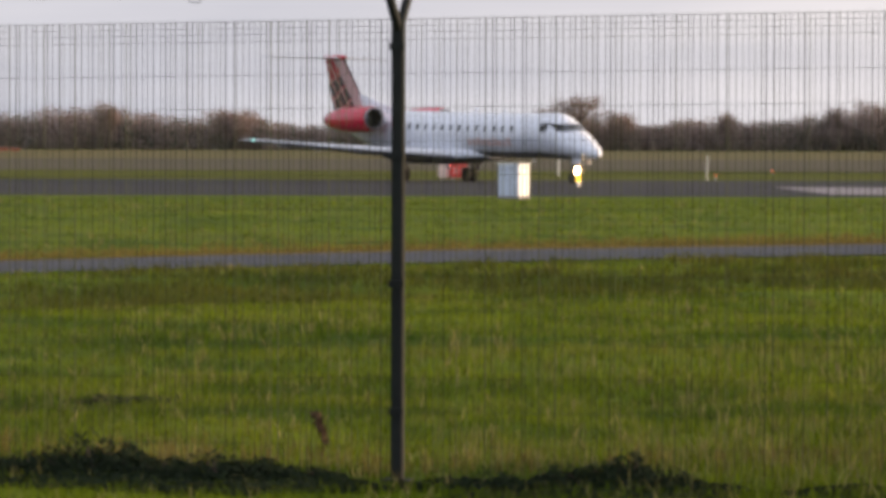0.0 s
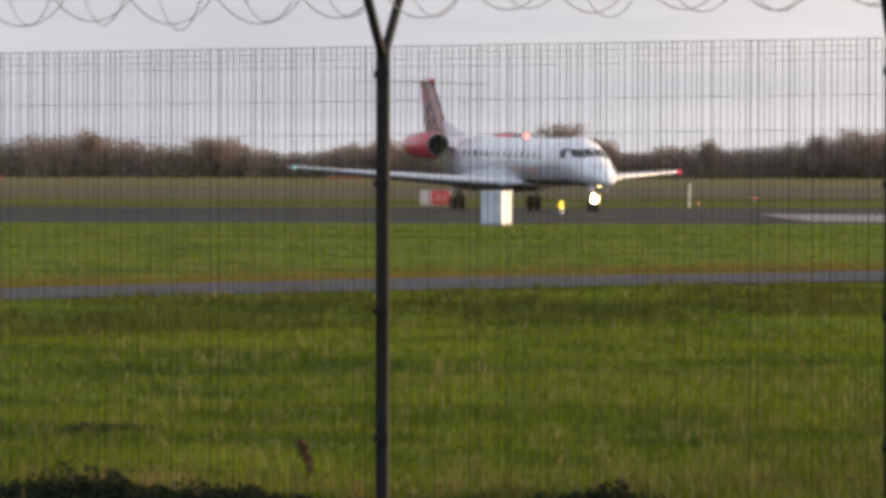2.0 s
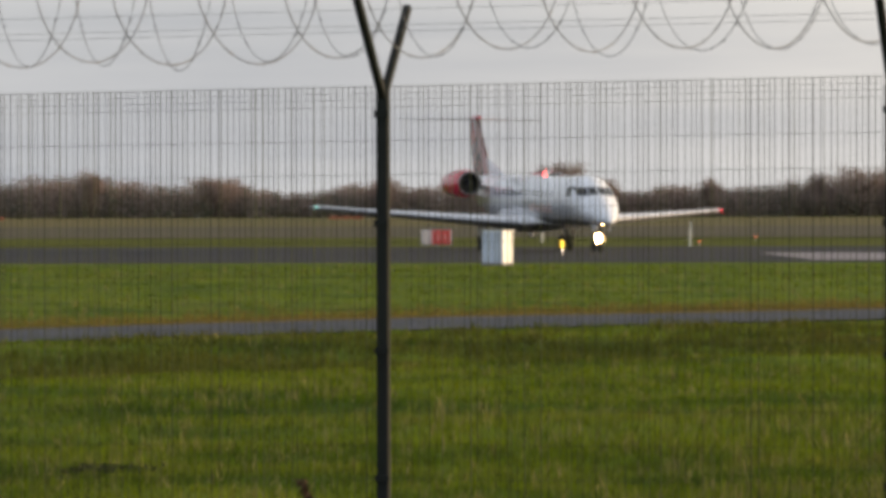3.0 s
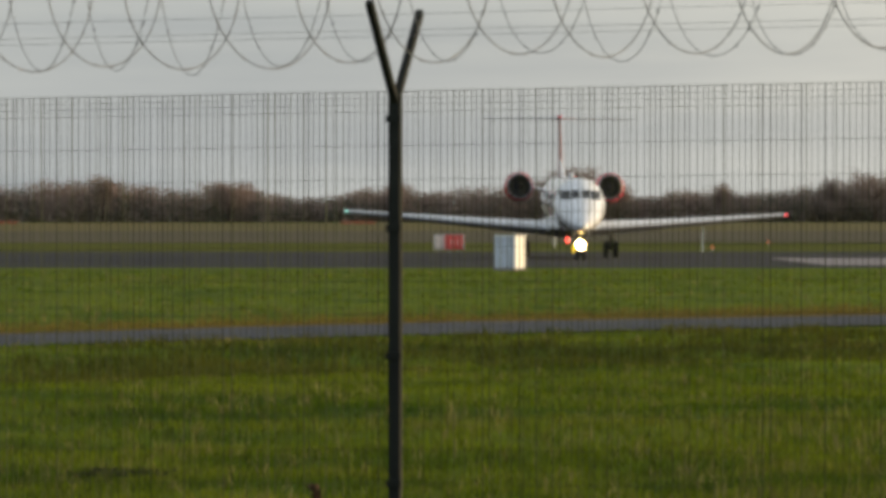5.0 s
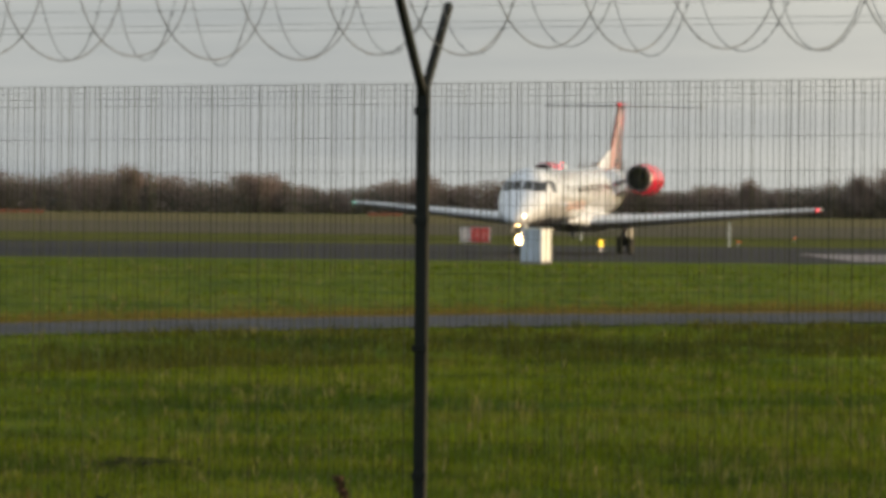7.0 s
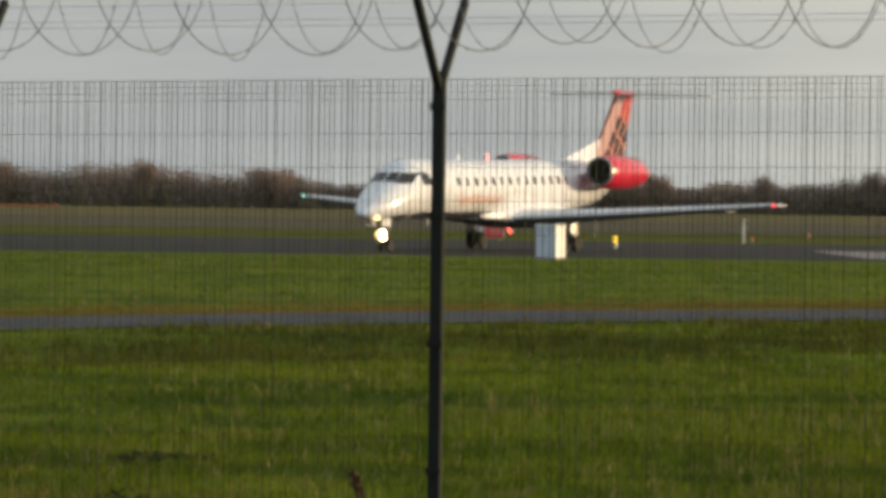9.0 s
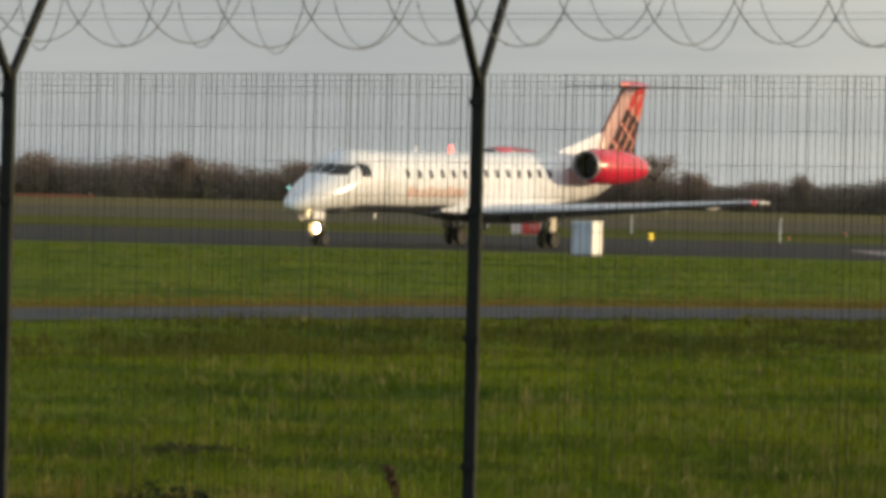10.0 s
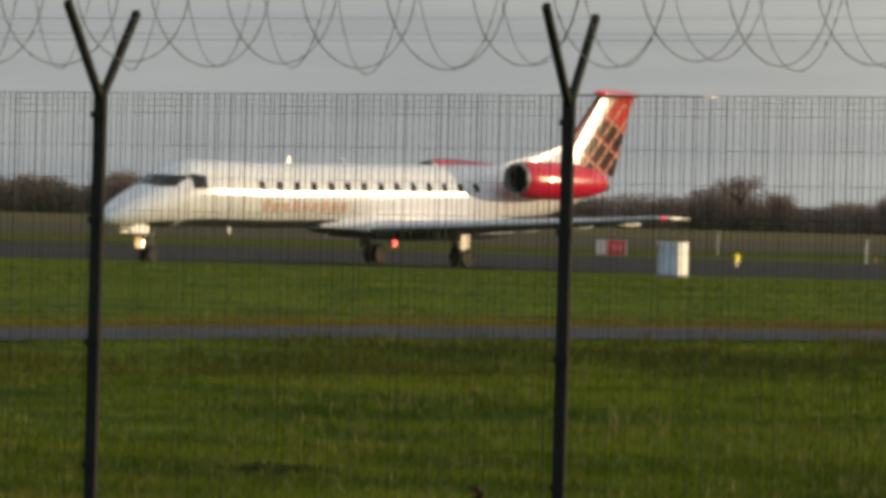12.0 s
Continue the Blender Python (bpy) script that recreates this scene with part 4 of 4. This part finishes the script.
def build_aircraft():
    jet = thing("jet_airliner", "white twin-engined regional jet with red engines and checked fin", "aircraft", pose(-4.16, 200.02, 0, 0, 0, -60.26))
    wheels = []
    n = 40
    stations = []
    for a, b in zip(HULL, HULL[1:]):
        steps = max(1, int((a[0] - b[0]) / 0.6))
        stations += [a[0] + (b[0] - a[0]) * i / steps for i in range(steps)]
    stations.append(HULL[-1][0])
    part("fuselage", lofted([[hull_at(x, 360 * k / n) for k in range(n)] for x in stations]), M_WHITE, jet, "glossy white fuselage", 50)

    # dark strip along the bottom of the fuselage
    part("belly_skin", skin_patch(-6.5, 15.0, 139, 221, 0.006, 40, 8), M_BELLY, jet, "dark grey belly strip")

    # belly fairing
    rows = []
    for x, w, zb, zt in ((6.2, 0.55, 1.26, 1.5), (5.2, 0.95, 1.12, 1.7), (3.8, 1.22, 0.96, 1.85), (1.5, 1.30, 0.90, 1.9), (-1.5, 1.30, 0.92, 1.9), (-3.2, 1.18, 1.02, 1.8), (-4.6, 0.85, 1.18, 1.6), (-5.4, 0.4, 1.30, 1.45)):
        zc, h = (zb + zt) / 2, (zt - zb) / 2
        ring = []
        for k in range(24):
            c, s = math.cos(k * math.tau / 24), math.sin(k * math.tau / 24)
            ring.append((x, w * math.copysign(abs(s) ** 0.7, s), zc + h * math.copysign(abs(c) ** 0.7, c)))
        rows.append(ring)
    bm = lofted(rows)
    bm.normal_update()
    # faces that point down take the dark belly colour
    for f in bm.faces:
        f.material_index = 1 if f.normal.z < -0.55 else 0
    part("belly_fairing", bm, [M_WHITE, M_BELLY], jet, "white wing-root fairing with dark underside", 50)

    for side in (-1, 1):
        # wing
        cuts = [(0.7, 4.5, -1.9, 1.30, 0.125), (1.3, 4.1, -1.85, 1.34, 0.125), (3.7, 2.75, -1.75, 1.50, 0.125), (7.0, 0.92, -2.05, 1.76, 0.125), (10.15, -0.80, -2.42, 2.03, 0.12), (10.45, -1.15, -2.45, 2.06, 0.07)]
        bm = lofted([foil(l, t, side * y, z, th) for y, l, t, z, th in cuts])
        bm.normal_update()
        # downward faces get a darker grey: the wing's own shade, put into colour
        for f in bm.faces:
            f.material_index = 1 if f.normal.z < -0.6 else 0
        wing = part("wing", bm, [M_WING, M_WING_SHADE], jet, "pale grey swept wing", 40)
        part("leading_edge", lofted([foil(l + 0.03, l - 0.30, side * y, z, 0.62 if y < 2 else 0.55 if y < 5 else 0.44 if y < 9 else 0.30) for y, l, t, z, th in cuts[1:5]]), M_METAL, wing, "bright metal leading edge", 40)
        for y, x in ((3.9, -1.3), (6.2, -1.5), (8.2, -1.75)):
            z = 1.30 + (y - 0.7) * 0.0775 - 0.09
            part("flap_fairing", lofted([[(x + dx, side * y + math.sin(k * math.tau / 10) * r, z + math.cos(k * math.tau / 10) * r * 1.2) for k in range(10)] for dx, r in ((0.9, 0.01), (0.5, 0.05), (0.0, 0.07), (-0.5, 0.05), (-0.9, 0.01))]), M_WING, wing, "", 50)
        part("position_light", dome((-0.98, side * 10.32, 2.05), 0.075, 1.6), G_RED_SOFT if side > 0 else G_GREEN, wing, "red glowing tip light" if side > 0 else "green glowing tip light", 40)
        # engine
        ey, ez = side * 2.16, 3.30
        nac = part("nacelle", lofted(round_rings([(-3.02, ez + 0.02, 0.565), (-3.10, ez + 0.02, 0.61), (-3.5, ez + 0.01, 0.68), (-4.3, ez, 0.725), (-5.4, ez, 0.72), (-6.4, ez, 0.67), (-7.3, ez, 0.58), (-8.0, ez, 0.44), (-8.15, ez, 0.40)], ey), False), M_RED, jet, "glossy red engine nacelle", 50)
        part("intake_lip", lofted(round_rings([(-3.06, ez + 0.02, 0.612), (-2.95, ez + 0.02, 0.59), (-2.91, ez + 0.02, 0.56), (-2.95, ez + 0.02, 0.53), (-3.3, ez + 0.02, 0.515)], ey), False), M_LIP, nac, "dull metal intake lip", 50)
        part("intake_duct", lofted(round_rings([(-3.25, ez + 0.02, 0.518), (-3.6, ez + 0.02, 0.52), (-3.9, ez + 0.02, 0.52), (-3.9, ez + 0.02, 0.02)], ey), False), M_BLACK, nac, "black hollow intake", 50)
        part("spinner", lofted(round_rings([(-3.45, ez + 0.02, 0.01), (-3.6, ez + 0.02, 0.10), (-3.88, ez + 0.02, 0.17)], ey), False), M_BELLY, nac, "", 50)
        part("exhaust", lofted(round_rings([(-8.02, ez, 0.42), (-8.45, ez, 0.34), (-8.5, ez, 0.30), (-8.1, ez, 0.26), (-8.1, ez, 0.02)], ey), False), M_METAL, nac, "burnt metal exhaust", 50)
        part("pylon", lofted([foil(-3.5, -7.2, side * 0.75, 3.14, 0.055), foil(-3.7, -7.0, side * 1.62, 3.28, 0.05)]), M_WHITE, jet, "", 40)
        # tailplane
        part("tailplane", lofted([foil(-11.05, -13.25, side * 0.02, 6.80, 0.055), foil(-11.4, -13.3, side * 0.8, 6.80, 0.052), foil(-12.55, -13.75, side * 3.8, 6.80, 0.048)]), M_WHITE, jet, "thin white tailplane on top of the fin", 40)
        # cabin windows, cockpit panes, title bars
        for k in range(14):
            x = 9.97 - 0.915 * k
            part("window", skin_patch(x - 0.15, x + 0.15, side * 66, side * 82, 0.006, 2, 3), M_GLASS, jet)
        part("windscreen", nose_pane(side * 0.035, side * 0.41, 2.63, 2.98), M_GLASS, jet, "dark windscreen pane")
        part("windscreen", nose_pane(side * 0.44, side * 0.88, 2.58, 2.97), M_GLASS, jet, "dark windscreen pane")
        part("side_window", skin_band(12.76, 13.42, (2.56, 2.54), (2.98, 3.04), side), M_GLASS, jet, "dark cockpit side window")
        for k in range(9):
            x = 9.7 - 0.52 * k
            part("title_bar", skin_patch(x - 0.17, x + 0.17, side * (102 if k % 3 else 98), side * 119, 0.006, 2, 3), M_TITLE, jet)
        for x in (11.55, 10.85) if side > 0 else (11.3,):
            part("door_line", skin_patch(x - 0.015, x + 0.015, side * 48, side * 118, 0.006, 1, 10), M_PANEL_LINE, jet)
        # main gear
        leg = part("main_gear", tubed([(0.55, side * 2.0, 1.35), (0.42, side * 2.05, 0.78), (0.0, side * 2.05, 0.40)], [0.11, 0.10, 0.09], 12), M_STRUT, jet, "grey trailing-arm main gear leg")
        part("shock_strut", tubed([(-0.15, side * 2.05, 1.35), (-0.02, side * 2.05, 0.5)], [0.07, 0.05], 10), M_METAL, leg)
        part("axle", tubed([(0, side * 2.05 - 0.32, 0.38), (0, side * 2.05 + 0.30, 0.38)], 0.05, 10), M_RIM, leg)
        part("gear_door", boxed((0.22, side * 2.36, 0.98), (0.54, 0.035, 0.70), 0.012), M_STRUT_PALE, leg, "pale gear door plate")
        for dy in (-0.22, 0.22):
            wheels.append(build_wheel(leg, (0, side * 2.05 + dy, 0.38), 0.38, 0.24))

    # dorsal fillet, fin and rudder
    part("dorsal_fillet", lofted([foil(-3.8, -9.4, 0, 3.40, 0.040, True), foil(-5.2, -9.4, 0, 3.96, 0.034, True), foil(-7.0, -9.5, 0, 4.35, 0.05, True), foil(-8.55, -9.7, 0, 4.72, 0.08, True)]), M_WHITE, jet, "", 40)
    fin_cuts = [(3.6, -8.2, -12.0), (4.7, -8.75, -12.4), (6.72, -10.75, -13.15)]
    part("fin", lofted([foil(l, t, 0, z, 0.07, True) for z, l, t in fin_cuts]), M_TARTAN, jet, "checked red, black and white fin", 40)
    part("tail_bullet", lofted([[(x, math.sin(k * math.tau / 14) * r, 6.84 + math.cos(k * math.tau / 14) * r) for k in range(14)] for x, r in ((-10.55, 0.02), (-10.75, 0.09), (-11.4, 0.13), (-12.8, 0.12), (-13.5, 0.07), (-13.8, 0.02))]), M_RED, jet, "red fairing on the fin top", 50)
    part("tail_light", dome((-11.42, 0, 3.51), 0.07, 1.2), M_WHITE_PLASTIC, jet, "", 40)

    # aerials, beacon
    for x in (7.4, -0.8):
        part("aerial", lofted([foil(x + 0.11, x - 0.11, 0, 3.53, 0.05, True), foil(x + 0.0, x - 0.11, 0, 3.80, 0.05, True)]), M_WHITE, jet)
    for x in (10.4, 5.2):
        part("belly_aerial", lofted([foil(x + 0.05, x - 0.06, 0, 1.02, 0.06, True), foil(x + 0.07, x - 0.08, 0, 1.28, 0.06, True)]), M_WHITE, jet)
    bm = dome((0, 0, 0), 0.13, 1.35, "Z")
    for f in bm.faces:
        c = f.calc_center_median()
        f.material_index = 0 if abs(math.atan2(c.y, c.x)) < radians(32) else 1
    beacon = part("beacon", bm, [G_RED, M_WHITE], jet, "turning red belly beacon", 40)
    beacon.location = (1.4, 0, 0.84)

    # nose gear with its lamps
    leg = part("nose_gear", tubed([(14.2, 0, 1.32), (14.36, 0, 0.7), (14.45, 0, 0.26)], [0.085, 0.075, 0.06], 12), M_STRUT, jet, "grey nose gear leg")
    part("drag_brace", tubed([(15.1, 0, 1.30), (14.36, 0, 0.72)], 0.04, 8), M_STRUT, leg)
    part("axle", tubed([(14.45, -0.24, 0.25), (14.45, 0.22, 0.25)], 0.035, 8), M_RIM, leg)
    for side in (-1, 1):
        part("nose_gear_door", boxed((15.15, side * 0.30, 1.12), (0.8, 0.03, 0.30), 0.01), M_WHITE, leg, "white nose gear door")
        wheels.append(build_wheel(leg, (14.45, side * 0.16, 0.25), 0.25, 0.16))
    part("lamp_bar", boxed((14.42, 0, 0.64), (0.06, 0.50, 0.05), 0.01), M_METAL, leg)
    lamp = part("landing_lamp", lofted([[(x, math.sin(k * math.tau / 24) * r, 0.64 + math.cos(k * math.tau / 24) * r) for k in range(24)] for x, r in ((14.44, 0.06), (14.48, 0.16), (14.54, 0.210), (14.92, 0.220), (14.92, 0.211), (14.54, 0.201))], True), M_BLACK, leg, "deep round landing lamp housing", 40)
    part("lamp_lens", dome((14.55, 0, 0.64), 0.185, 0.14), G_LANDING, lamp, "bright glowing landing light", 40)
    top_beacon = beacon.copy()
    top_beacon.name = "beacon"
    scene.collection.objects.link(top_beacon)
    top_beacon["label"] = "turning red beacon on the roof"
    top_beacon.location = (4.46, 0, 3.70)
    return jet, wheels, ((beacon, (1.4, 0, 0.84), 11.95), (top_beacon, (4.46, 0, 3.70), 11.43))


M_STRUT_PALE = material("pale_gear_paint", (0.55, 0.52, 0.46), 0.45, 0, (0.42, 0.39, 0.34), 5.0)
# the pale wing colour darkened to stand for shade below the wing
M_WING_SHADE = material("underwing_shade_grey", (0.20, 0.21, 0.25), 0.45, 0, (0.15, 0.16, 0.19), 1.5)
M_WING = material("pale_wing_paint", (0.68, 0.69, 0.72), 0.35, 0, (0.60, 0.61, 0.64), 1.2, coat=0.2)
M_LIP = material("dull_intake_lip", (0.30, 0.29, 0.31), 0.45, 0.6, (0.22, 0.22, 0.24), 3.0)
G_RED_SOFT = glowing("red_tip_glow", (1.0, 0.06, 0.08), 1.3)
aircraft, aircraft_wheels, aircraft_beacons = build_aircraft()


def motions():
    walk(cam, [(t, pose(x, 0, EYE_Z, 90 + pitch, roll, yaw)) for t, x, yaw, pitch, roll in CAMERA_ROWS], EXPOSURES)
    walk(aircraft, [(t, pose(x, y, 0.03, -0.5, 0, heading)) for t, x, y, heading in TAXI_ROWS])
    for beacon, at, lit in aircraft_beacons:
        rows = []
        for k in range(121):
            t = k / 10
            heading = TAXI_ROWS[min(round(t * 2), 24)][3]
            rows.append((t, pose(*at, 0, 0, -90 - heading + 360 * (t - lit) / 1.367)))
        walk(beacon, rows)
    for wheel, at, radius in aircraft_wheels:
        rows = []
        for k in range(361):
            t = k / 30
            way = 5.49 * t + 0.0428 * t * (t - 12)   # metres rolled, gently gaining speed
            rows.append((t, pose(*at, 0, math.degrees(way / radius) % 360, 0)))
        walk(wheel, rows)


motions()
